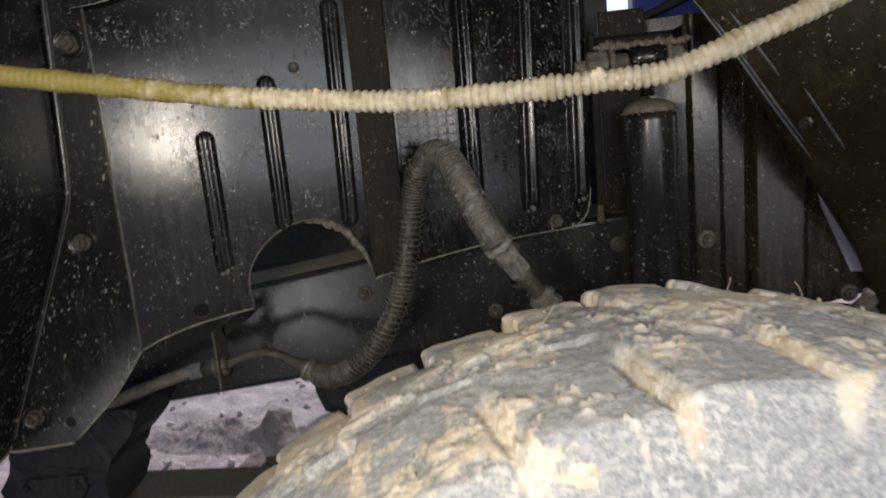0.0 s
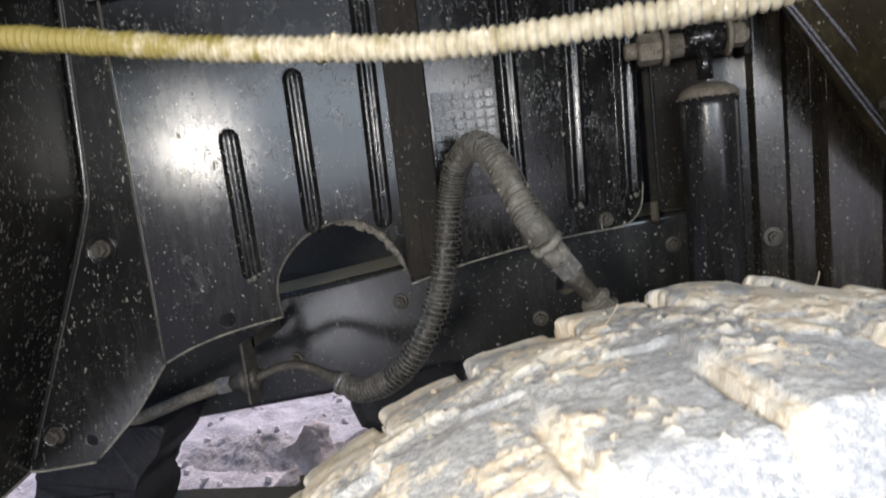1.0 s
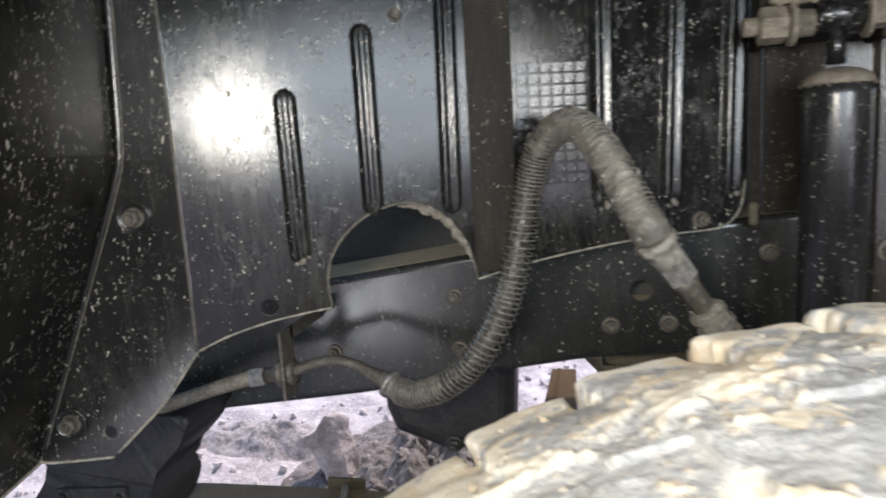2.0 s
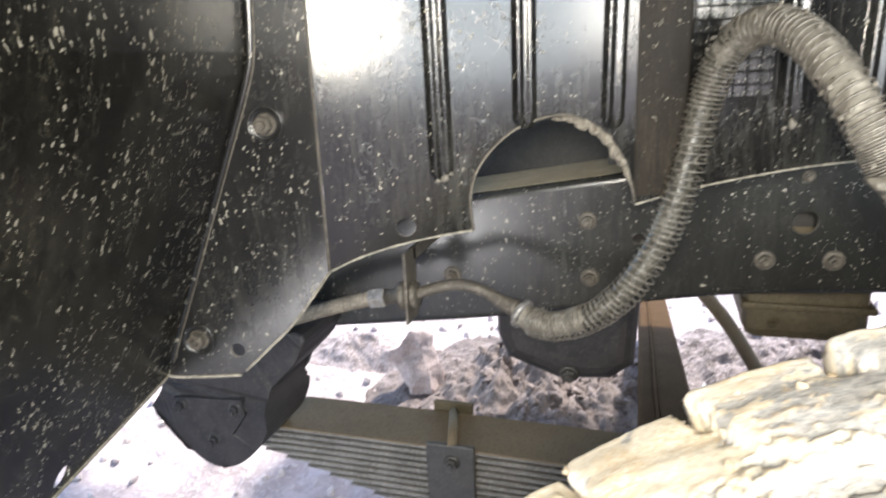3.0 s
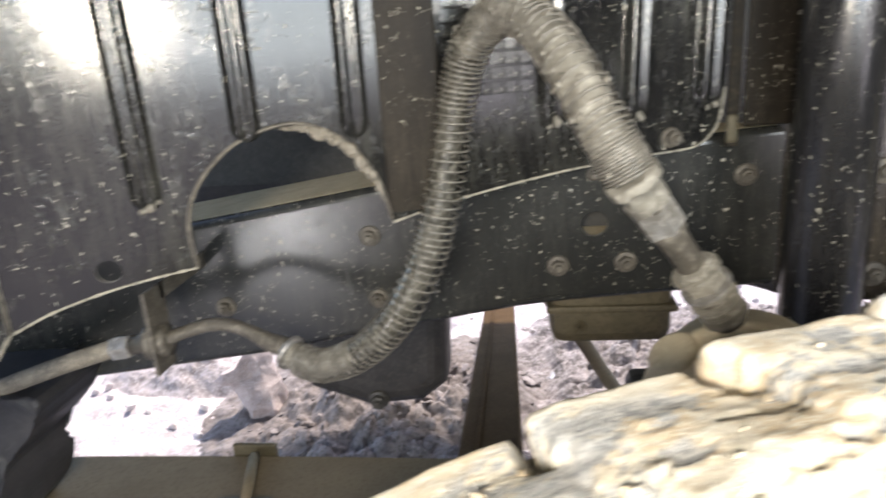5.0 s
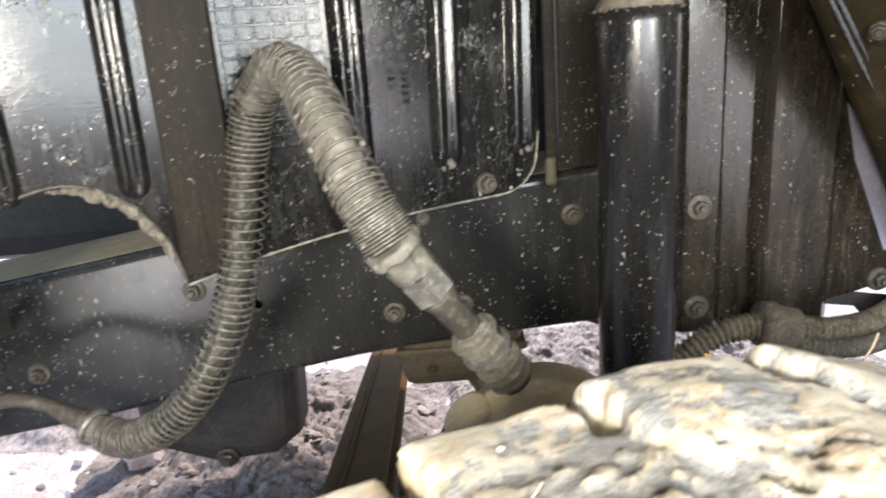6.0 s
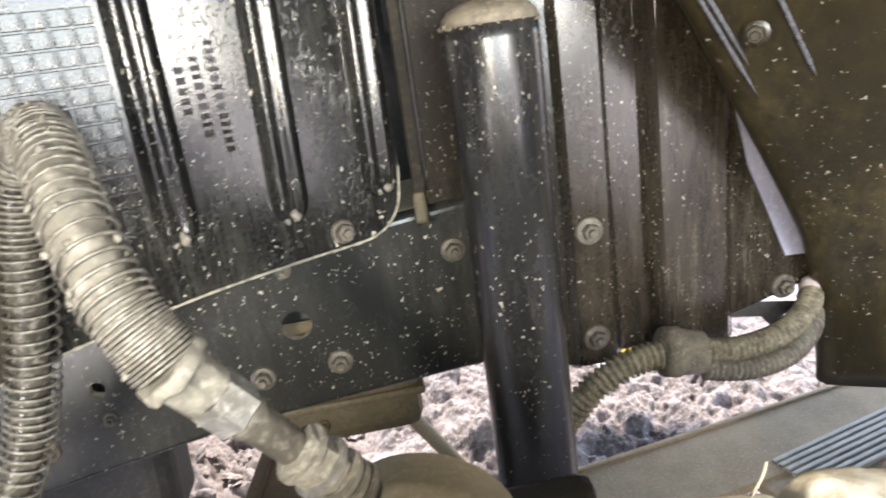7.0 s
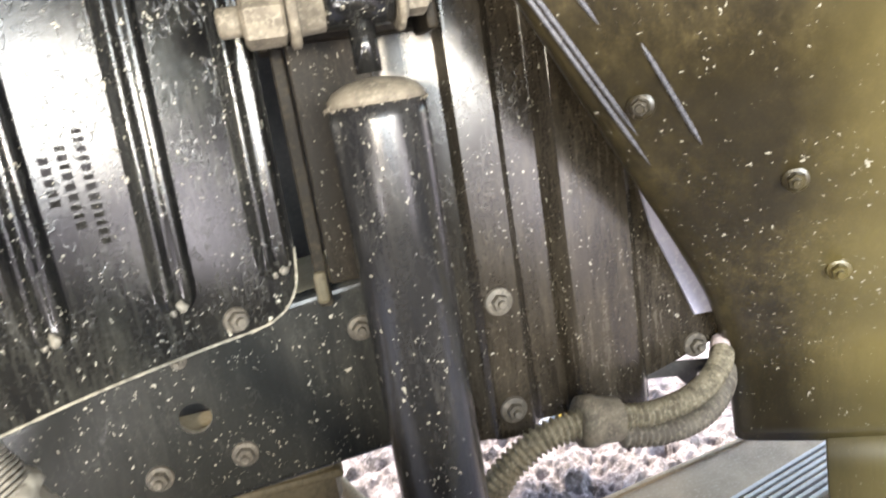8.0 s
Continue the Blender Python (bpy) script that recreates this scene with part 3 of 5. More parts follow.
def lug_dip(angle, w):
    """How far the inner shoulder lugs fall away from the full radius: each slopes down to a notch before the next."""
    bend = 0.012 * noise.noise((angle * 14, w * 9, 3.3)) + 0.006 * noise.noise((angle * 60, w * 30, 8.3))
    cell = (2.088 + bend - 0.10 * w - angle) / LUG
    u, k = cell % 1.0, math.floor(cell)
    size = 1.0 + 0.35 * noise.noise((k * 5.1, 0.4, 0.0))
    fade = max(0.0, min(1.0, (0.36 + 0.08 * noise.noise((k * 3.3, 6.0, 0.0)) - w) / 0.22))
    slope = 0.011 * u ** 1.3
    notch = 0.022 * max(0.0, min(1.0, (u - 0.86) / 0.05)) * min(1.0, (1.0 - u) / 0.02) * max(0.0, min(1.0, (0.16 - w) / 0.07))
    lip = 0.006 * max(0.0, 1 - u / 0.10) ** 2
    return (slope + lip) * size * fade + notch


def tread(angle, across):
    """The tyre's radius and how thickly mud is caked there: blocks, cross grooves, crown and shoulders."""
    w = across / WW
    crown = -0.006 * (2 * w - 1) ** 2
    a, b = WR * angle, across
    bend = 0.005 * math.sin(w * 7.0) + 0.006 * noise.noise((a * 5, b * 5, 4.0)) + 0.002 * noise.noise((a * 40, b * 40, 6.0))
    outer = w > 0.5
    cell = (a + bend + (0.055 if outer else 0.0)) / 0.112
    wave, block = cell % 1.0, math.floor(cell)
    edge = min(w, 1 - w)
    gap, reach = 0.0, 0.36 if outer else 0.0
    if edge < reach:
        d = abs(wave - 0.5) * 2
        gap = max(0.0, min(1.0, (d - (0.82 if outer else 0.88)) / 0.05)) * min(1.0, max(0.0, (reach - edge) / 0.05))
    fill = max(0.0, min(1.0, (0.80 if outer else 0.55) + 1.0 * noise.noise((a * 6, b * 6, 9.0))))
    patch = noise.noise((a * 8, b * 9, 21.0)) + 0.6 * noise.noise((a * 31, b * 36, 5.0)) + 0.5 * noise.noise((a * 90, b * 110, 8.0)) + 0.3 * noise.noise((a * 210, b * 230, 3.0))
    patch += 0.85 * max(0.0, min(1.0, (0.50 - w) / 0.20)) * max(0.45, min(1.0, (2.05 - angle) / 0.2)) - 0.08
    crust = max(0.0, min(1.0, (patch - 0.26) / 0.03))
    crust = max(crust, min(1.0, max(0.0, (0.06 + 0.16 * noise.noise((a * 13, b * 13, 2.0)) - w) / 0.04)))
    caked = max(gap * min(1.0, fill * 1.5), crust)
    tilt = (0.007 * (wave - 0.5) + 0.007 * noise.noise((block * 3.7, 1.0, 0.0))) * max(0.0, min(1.0, (w - 0.42) / 0.10)) - lug_dip(angle, w)
    flake = noise.noise((a * 70, b * 120, 2.5)) + 0.7 * noise.noise((a * 170, b * 300, 4.5))
    rough = 0.0030 * noise.noise((a * 18, b * 18, 2.0)) + 0.0014 * noise.noise((a * 38, b * 38, 12.0)) + 0.0010 * max(0.0, min(1.0, flake * 2.5)) + 0.0009 * noise.noise((a * 170, b * 260, 6.0))
    grain = (0.0022 * noise.noise((a * 45, b * 45, 7.0)) + 0.0009 * abs(noise.noise((a * 85, b * 85, 1.0))) + 0.0008 * abs(noise.noise((a * 190, b * 190, 9.0)))) * caked
    calm = 0.30 + 0.70 * max(0.0, min(1.0, (w - 0.18) / 0.2))
    # a cake of mud on one of the inner lugs
    cake = 0.009 * math.exp(-((angle - 1.56) / 0.10) ** 2) * max(0.0, min(1.0, (0.30 - w) / 0.15))
    shoulder = cake - 0.020 * max(0.0, 1 - edge / 0.045) ** 2
    return WR + crown + tilt - 0.011 * gap * (1 - 0.85 * fill) + (0.0026 * crust + rough + grain) * calm + 0.0036 * (1 - calm) * noise.noise((a * 24, b * 24, 15.0)) + shoulder, caked


wheel = thing("wheel", (WX, WY, WZ), "truck wheel with lugged tyre caked in pale dried mud", "wheel")
bm = bmesh.new()
layer = bm.verts.layers.float.new("caked")
NA, NB = 1100, 110
rows = []
for i in range(NA):
    # the top half is meshed finer than the rest
    q = i / NA
    angle = math.radians(-10 + 200 * q / 0.86) if q < 0.86 else math.radians(190 + 160 * (q - 0.86) / 0.14)
    row = []
    for r in (WR * 0.60, WR * 0.74, WR * 0.86, WR * 0.93):
        bulge = 0.02 * math.sin(math.pi * (r / WR - 0.55) / 0.45)
        row.append(bm.verts.new(wheel_point(angle, -bulge, r + 0.004 * noise.noise((angle * 9, r * 30, 5)))))
        row[-1][layer] = 1.0
    for j in range(NB + 1):
        across = WW * j / NB
        radius, caked = tread(angle, across)
        v = bm.verts.new(wheel_point(angle, across, radius))
        v[layer] = caked
        row.append(v)
    for r in (WR * 0.93, WR * 0.86, WR * 0.74, WR * 0.60):
        bulge = 0.02 * math.sin(math.pi * (r / WR - 0.55) / 0.45)
        row.append(bm.verts.new(wheel_point(angle, WW + bulge, r + 0.004 * noise.noise((angle * 9, r * 30, 8)))))
    rows.append(row)
for i in range(NA):
    a, b = rows[i - 1], rows[i]
    for k in range(1, len(a)):
        bm.faces.new((a[k - 1], a[k], b[k], b[k - 1]))
part("tyre", bm, TYRE, wheel, "lugged rubber tyre under a crust of dried mud", smooth=True)
axle = (math.sin(WYAW), -math.cos(WYAW), 0)
part("rim", lathe(((-0.01, WR * 0.60), (0.0, WR * 0.62), (0.03, WR * 0.57), (0.10, WR * 0.55), (WW - 0.04, WR * 0.57), (WW, WR * 0.62), (WW + 0.01, WR * 0.60)), (WX, WY, WZ), axle, 48), BROWN, wheel, "dusty steel rim", smooth=True)
part("hub", lathe(((0.06, 0.30), (0.08, 0.30), (0.10, 0.14), (0.24, 0.11), (0.26, 0.06)), (WX, WY, WZ), axle, 32), BROWN, wheel, "dusty steel hub", smooth=True)
rng = random.Random(3)
spots = []
for i in range(90):
    angle, across = math.radians(rng.uniform(40, 150)), rng.uniform(0.005, WW - 0.005)
    s = rng.uniform(0.0012, 0.0045)
    spots.append((wheel_point(angle, across, tread(angle, across)[0] + 0.1 * s), s, rng.uniform(0.6, 1), rng.uniform(0.35, 0.8), rng.uniform(0, 60)))
for angle, across, lean in ((1.40, 0.012, 0.25), (1.30, 0.05, -0.5), (1.75, 0.09, 0.7)):
    foot = wheel_point(angle, across, tread(angle, across)[0] - 0.002)
    tip = foot + Vector((lean * 0.02, -0.004, 0.022))
    part("straw", tube([foot, foot.lerp(tip, 0.5) + Vector((0.002, 0, 0.001)), tip], 0.0006, 0.004, 6), MUD, wheel, "dry straw stuck in the mud", smooth=True)
tagged(part("dried_mud", clods(spots, 1), MUD, wheel, "crumbs of dried mud stuck on the tread", smooth=False), kind="stuff")


# ---- wheel arch liner ----
def liner_y(x):
    return 1.163 + 0.406 * (x + 0.007)


LINER_OUT = Vector((0.376, -0.927, 0))


def on_liner(x, z, depth=0.0):
    return Vector((x, liner_y(x), z)) - LINER_OUT * depth


def flange_y(x):
    return 1.022 + 0.15 * (x + 0.346)


FLANGE_OUT = Vector((0.148, -0.989, 0))


def on_flange(x, z, depth=0.0):
    return Vector((x, flange_y(x), z)) - FLANGE_OUT * depth


TOP = 1.62
liner = thing("wheel_arch_liner", (0, 1.17, 1.0), "glossy black plastic wheel arch liner splashed with dry mud", "liner")
ARCH = ((-0.195, 0.998), (-0.197, 1.033), (-0.191, 1.061), (-0.174, 1.087), (-0.146, 1.110), (-0.110, 1.121), (-0.083, 1.117), (-0.055, 1.098), (-0.033, 1.064), (-0.026, 1.040), (-0.021, 1.016))
outline = [(-0.346, 0.961), (-0.314, 0.975), (-0.271, 0.987), (-0.230, 0.994), *ARCH, (0.045, 1.031), (0.145, 1.045), (0.23, 1.051), (0.285, 1.053), (0.303, 1.057), (0.316, 1.066), (0.326, 1.084), (0.331, 1.12), (0.335, TOP), (-0.346, TOP)]
part("liner_panel", sheet(outline, [ring(-0.265, 1.006, 0.0105)], on_liner, 0.004), (PLASTIC, EDGE), liner, "glossy black plastic sheet with dusty cut edge")
def splash_x(y, z):
    """The splash panel leans out below and turns upright above in one soft bend."""
    u = z - 1.190
    return -0.413 + 0.427 * u - 0.375 * 0.5 * (u + math.sqrt(u * u + 0.018 ** 2)) + 0.24 * (1.015 - y)


FOLD = [(splash_x(1.012, z), z) for z in (0.845, 0.90, 0.98, 1.06, 1.12, 1.16, 1.19, 1.22, 1.26, 1.32, 1.42, TOP)]
outline = [(-0.346, 0.961), (-0.391, 0.902), (-0.466, 0.831), (-0.546, 0.826), (-0.567, 0.829), *FOLD, (-0.346, TOP)]
part("side_flange", sheet(outline, [ring(-0.467, 0.863, 0.009)], on_flange, 0.004), (PLASTIC_DUSTY, EDGE), liner, "dusty black plastic flange with bolts")

part("edge_bead", tube([on_liner(x, z, -0.0005) for x, z in ((-0.346, 0.961), (-0.314, 0.975), (-0.271, 0.987), (-0.230, 0.994), (-0.195, 0.998))], lambda run, f: 0.0013 + 0.0008 * noise.noise((run * 120, 5, 0)), 0.004, 8), EDGE, liner, "dusty rolled edge", smooth=True)
part("edge_bead", tube([on_liner(x, z, -0.0005) for x, z in ARCH], 0.0019, 0.008, 8), DUST_METAL, liner, "rough dusty rim of the cut-out", smooth=True)
part("edge_bead", tube([on_liner(x, z, -0.0005) for x, z in ((-0.021, 1.016), (0.045, 1.031), (0.145, 1.045), (0.23, 1.051), (0.285, 1.053), (0.303, 1.057), (0.316, 1.066), (0.326, 1.084), (0.331, 1.12))], lambda run, f: 0.0013 + 0.0008 * noise.noise((run * 120, 5, 0)), 0.004, 8), EDGE, liner, "dusty rolled edge", smooth=True)
part("edge_bead", tube([on_flange(x, z, -0.0005) for x, z in ((-0.346, 0.961), (-0.391, 0.902), (-0.428, 0.866), (-0.466, 0.831))], 0.0018, 0.01, 8), EDGE, liner, "dusty rolled edge", smooth=True)
part("edge_bead", tube([on_flange(x, z, -0.0005) for x, z in ((-0.466, 0.831), (-0.50, 0.8285), (-0.546, 0.826), (-0.567, 0.829))], 0.0018, 0.01, 8), EDGE, liner, "dusty rolled edge", smooth=True)
bm = tube([on_liner(x - 0.002, z - 0.003, -0.001) for x, z in ARCH[5:10]], lambda run, f: 0.0038 * min(1, 4 * f, 4 * (1 - f)) + 0.0008, 0.0025, 10)
for v in bm.verts:
    v.co += noise.noise_vector(v.co * 130) * 0.0030 + noise.noise_vector(v.co * 320) * 0.0026
part("mud_rim", bm, RUBBER, liner, "ragged rim crusted with pale dust")
# a black plate in place of the dark cut-out in the liner's top, with its edge
TOP_CUT = ((-0.362, 1.437), (-0.316, 1.446), (-0.282, 1.462), (-0.258, 1.485), (-0.238, 1.52), (-0.230, 1.60))
part("top_cut_plate", sheet([*TOP_CUT, (-0.362, 1.60)], [], lambda x, z, d: on_liner(x, z, d - 0.012), 0.004), (PLASTIC, PLASTIC), liner, "black plate standing in for the dark top cut-out")
part("edge_bead", tube([on_liner(x, z, -0.012) for x, z in TOP_CUT], 0.0022, 0.01, 8), PAINT, liner, "rolled edge of the top cut-out", smooth=True)
part("crease", tube([on_flange(-0.3465, z, -0.0003) for z in (0.962, 1.1, 1.25, 1.4, 1.61)], 0.0011, 0.02, 6), DUST_METAL, liner, "scuffed crease", smooth=True)
part("fold", tube([on_flange(x + 0.004, z, 0.002) for x, z in FOLD], 0.0050, 0.012, 10), PLASTIC_DUSTY, liner, "rounded dusty fold", smooth=True)
part("crease", tube([on_flange(x + 0.009, z, -0.0003) for x, z in FOLD], 0.0010, 0.012, 6), DUST_METAL, liner, "dusty crease", smooth=True)


def bead(x0, z0, x1, z1, width, height, surface):
    """A pressed rib with soft flanks, a shallow trough along its crest and rounded ends."""
    bm = bmesh.new()
    n, prof = 40, 33
    rows, length = [], math.hypot(x1 - x0, z1 - z0)
    for i in range(n + 1):
        f = 0.5 - 0.5 * math.cos(math.pi * i / n)
        d = min(f, 1 - f) * length
        end = math.sqrt(max(0.0, 1 - max(0.0, 1 - d / (width * 0.5)) ** 2))
        cx, cz = x0 + (x1 - x0) * f, z0 + (z1 - z0) * f
        row = []
        for k in range(prof):
            u = 2 * k / (prof - 1) - 1
            out = abs(u) - 0.42
            rise = 0.5 + 0.5 * math.cos(math.pi * out / 0.58) if out > 0 else 1 - 0.16 * (1 - math.cos(math.pi * out / 0.42))
            row.append(bm.verts.new(surface(cx + u * width * 0.5 * max(end, 0.02), cz, -height * rise * end + 0.0006)))
        rows.append(row)
    for a, b in zip(rows, rows[1:]):
        for k in range(1, prof):
            bm.faces.new((a[k - 1], a[k], b[k], b[k - 1]))
    return bm


for x0, z0, x1, z1 in ((-0.225, 1.056, -0.227, 1.266), (-0.139, 1.108, -0.139, 1.337), (-0.048, 1.102, -0.043, 1.44), (0.140, 1.090, 0.143, 1.50), (0.228, 1.087, 0.241, 1.52), (0.310, 1.092, 0.319, 1.50)):
    wide, high = (0.036, 0.0100) if x0 > 0 else (0.029, 0.0055)
    part("rib", bead(x0, z0, x1, z1, wide, high, on_liner), PLASTIC, liner, smooth=True)
# Pale blobs stand in for the glints on the rounded rib ends.
for x, z in ((-0.225, 1.060), (0.140, 1.098), (0.228, 1.095), (0.313, 1.100)):
    part("glint_blob", clods([(on_liner(x + 0.002, z, -0.0078), 0.0058, 0.7, 0.7, 30 * x + z), (on_liner(x - 0.005, z - 0.003, -0.004), 0.0042, 0.7, 0.7, 31 * x + z), (on_liner(x + 0.009, z + 0.004, -0.003), 0.0030, 0.7, 0.7, 37 * x + z)], 2), HOSE_MUD, liner, "pale blob standing in for the glint on a rib end", smooth=True)
# a moulded field of small raised squares
GX0, GX1, GZ0, GZ1 = 0.034, 0.121, 1.130, 1.284
square = bmesh.new()
rows = []
for x, z, d in ((1.0, 1.0, 0.0015), (1.0, 1.0, -0.0006), (0.88, 0.88, -0.0014)):
    rows.append([square.verts.new(Vector((a * x * 0.0066, 0.406 * a * x * 0.0066, b * z * 0.0063)) - LINER_OUT * (d - (0.00035 * a if d < 0 else 0))) for a, b in ((-1, -1), (1, -1), (1, 1), (-1, 1))])
for a, b in zip(rows, rows[1:]):
    for k in range(4):
        square.faces.new((a[k - 1], a[k], b[k], b[k - 1]))
square.faces.new(rows[-1])
square_mesh = mesh_of("raised_square", square, PLASTIC)
for i in range(6):
    for k in range(11):
        ob = new("raised_square", square_mesh)
        ob.parent = liner
        ob.location = on_liner(GX0 + (GX1 - GX0) * (i + 0.5) / 6, GZ0 + (GZ1 - GZ0) * (k + 0.5) / 11) - liner.location
# a pressed step in the sheet beside the squares
bm = bmesh.new()
rows = [[bm.verts.new(on_liner(x, z, d)) for x, d in ((-0.024, 0.0005), (-0.022, -0.0010), (0.027, -0.0075), (0.029, -0.0070), (0.031, 0.0005))] for z in (1.026, 1.15, 1.30, 1.45, TOP - 0.002)]
for a, b in zip(rows, rows[1:]):
    for k in range(1, 5):
        bm.faces.new((a[k - 1], a[k], b[k], b[k - 1]))
part("pressed_step", bm, STEP_DUST, liner, "matt step under brown dust")
# a moulded mark that cannot be read, as plain raised bars
rng = random.Random(5)
bars = []
for col, (z0, z1) in zip((0.167, 0.179, 0.192), ((1.195, 1.235), (1.175, 1.240), (1.160, 1.250))):
    z = z0
    while z < z1:
        h = rng.uniform(0.0035, 0.006)
        bar = box((col - 0.0034, 0, z), (col + 0.0034, 1, z + h))
        for v in bar.verts:
            # the free face of each bar slopes
            v.co.y = 1.0 if v.co.y > 0.5 else 0.09 if v.co.z > z + h / 2 else 0.0
        bars.append(bar)
        z += h + 0.0026
bm = join(*bars)
for v in bm.verts:
    v.co = on_liner(v.co.x, v.co.z, 0.001 if v.co.y > 0.5 else -0.0006 - 0.0065 * v.co.y)
tagged(part("moulded_mark", bm, PLASTIC, liner, "moulded mark of raised bars"), kind="stuff")
washer_bolt(liner, on_flange(-0.401, 1.127), FLANGE_OUT)
washer_bolt(liner, on_flange(-0.513, 0.877), FLANGE_OUT)
washer_bolt(liner, on_flange(-0.370, 1.395), FLANGE_OUT)
bolt(liner, on_liner(0.269, 1.068), LINER_OUT, 0.009, 0.0115)
bolt(liner, on_liner(-0.10, 1.345), LINER_OUT, 0.006, 0.008)


# ---- splash panel, in front of the liner ----
splash = thing("splash_panel", (-0.5, 0.5, 0.83), "black plastic splash panel speckled with dried mud", "panel")


def on_splash(y, z, depth=0.0):
    return Vector((splash_x(y, z) - depth, y, z + 0.3 * depth))


bm = sheet([(1.03, 0.826), (1.03, TOP), (0.25, TOP), (0.25, 0.81)], [ring(0.775, 0.836, 0.0115)], lambda y, z, d: Vector((d, y, z)), 0.004)
for k in range(1, 26):
    z = 0.85 + 0.022 * k
    bmesh.ops.bisect_plane(bm, geom=bm.verts[:] + bm.edges[:] + bm.faces[:], plane_co=(0, 0, z), plane_no=(0, 0, 1))
for v in bm.verts:
    v.co = on_splash(v.co.y, v.co.z, v.co.x)
part("panel", bm, (SPLASH, SPLASH), splash, "black panel with mud runs and a dusty lower edge")
part("lip", tube([on_splash(y, 0.826 - 0.016 * (1.03 - y) / 0.78) for y in (1.0, 0.8, 0.6, 0.4, 0.25)], 0.0022, 0.02, 8), EDGE, splash, "dusty lower lip", smooth=True)


# ---- chassis rail ----
rail = thing("chassis_rail", (0, 1.39, 0.8), "black painted steel chassis rail with bolts, dusty on top", "chassis rail")
BOT = ((-1.6, 0.62), (-0.59, 0.742), (-0.24, 0.783), (-0.04, 0.817), (0.125, 0.842), (0.40, 0.857), (0.66, 0.860))
RTOP = ((-1.6, 0.80), (-0.60, 0.938), (-0.24, 0.989), (-0.02, 1.021), (0.40, 1.062), (0.66, 1.068))
RY = 1.352


def rail_y(x):
    return RY + 0.03 * (x + 0.09)


def on_rail(x, z, depth=0.0):
    return Vector((x, rail_y(x) + depth, z))


def along(line, x):
    return float(np.interp(x, [p[0] for p in line], [p[1] for p in line]))


outline = [(x, z + 0.012) for x, z in BOT] + [(x, z - 0.012) for x, z in RTOP[::-1]]
part("web", sheet(outline, [ring(0.198, 0.950, 0.0165), ring(-0.019, 0.921, 0.008), ring(-0.020, 0.881, 0.006)], on_rail, 0.008), (PAINT, EDGE), rail, "black painted web with holes")


def rail_flange(line, up):
    bm = bmesh.new()
    rows = []
    for i in range(33):
        x = -1.6 + 2.26 * i / 32
        z = along(line, x)
        prof = [(0.0, -0.012)] + [(0.012 - 0.012 * math.cos(a), -0.012 + 0.012 * math.sin(a)) for a in (math.pi / 2 * k / 5 for k in range(1, 6))] + [(0.165, 0.0), (0.165, -0.008), (0.012, -0.008), (0.008, -0.012)]
        rows.append([bm.verts.new((x, rail_y(x) + a, z + b * up)) for a, b in prof])
    for a, b in zip(rows, rows[1:]):
        for k in range(len(a)):
            bm.faces.new((a[k - 1], a[k], b[k], b[k - 1]))
    return bm


part("inner_bracket", box((0.13, 1.378, 0.86), (0.28, 1.43, 0.928), 0.003), RUST, rail, "tan dusted bracket behind the hole")
# Added dark plate in place of the shade behind the web's holes.
part("hole_backing", box((-0.07, 1.445, 0.87), (0.29, 1.452, 1.03), 0.002), BLACK_STEEL, rail)
ob = part("top_flange", rail_flange(RTOP, 1), (PAINT, TAN_DUST), rail, "brown-dusted top flange")
for poly in ob.data.polygons:
    if poly.normal.z > 0.9:
        poly.material_index = 1
part("bottom_flange", rail_flange(BOT, -1), PAINT, rail)
for x, z in ((-0.091, 0.947), (-0.087, 0.860), (0.151, 0.896), (0.237, 0.898), (0.380, 1.004), (-0.299, 0.855)):
    bolt(rail, (x, rail_y(x), z), (0, -1, 0), 0.0095, 0.014)
for x, z in ((0.138, 1.026), (0.196, 1.014), (-0.014, 0.884)):
    bolt(rail, (x, rail_y(x), z), (0, -1, 0), 0.006, 0.0085, head=0.006)
part("strap", box((0.344, 1.330, 1.045), (0.357, 1.338, 1.30), 0.002), MOUNT, rail, "dark dusted flat strap")
part("strap_foot", box((0.342, 1.322, 1.050), (0.355, 1.331, 1.083), 0.004), OLIVE_STEEL, rail, "tan dusted foot of the strap")


# ---- rear shield with pressed ridges ----
shield = thing("rear_shield", (0.62, 1.385, 0.845), "dusty black plastic shield with pressed upright ridges", "shield")
PROFILE = ((0.365, 0.085), (0.425, 0.010), (0.500, -0.008), (0.510, -0.015), (0.550, -0.015), (0.564, 0.010), (0.598, 0.010), (0.613, -0.013), (0.688, -0.011), (0.700, 0.002))
bm = bmesh.new()
rows = []
for x, d in PROFILE:
    zb = along(((0.36, 0.85), (0.70, 0.842)), x)
    rows.append([bm.verts.new((x, 1.355 + d + t, z)) for t in (0, 0.004) for z in ((zb, 1.05, 1.20, 1.385) if t == 0 else (1.385, 1.20, 1.05, zb))])
for a, b in zip(rows, rows[1:]):
    for k in range(len(a)):
        bm.faces.new((a[k - 1], a[k], b[k], b[k - 1]))
bm.faces.new(rows[0])
bm.faces.new(rows[-1])
bmesh.ops.bevel(bm, geom=[e for e in bm.edges if abs((e.verts[0].co - e.verts[1].co).normalized().z) > 0.9], offset=0.0045, segments=3, affect="EDGES", profile=0.5)
part("shield_panel", bm, PLASTIC_BROWN, shield)
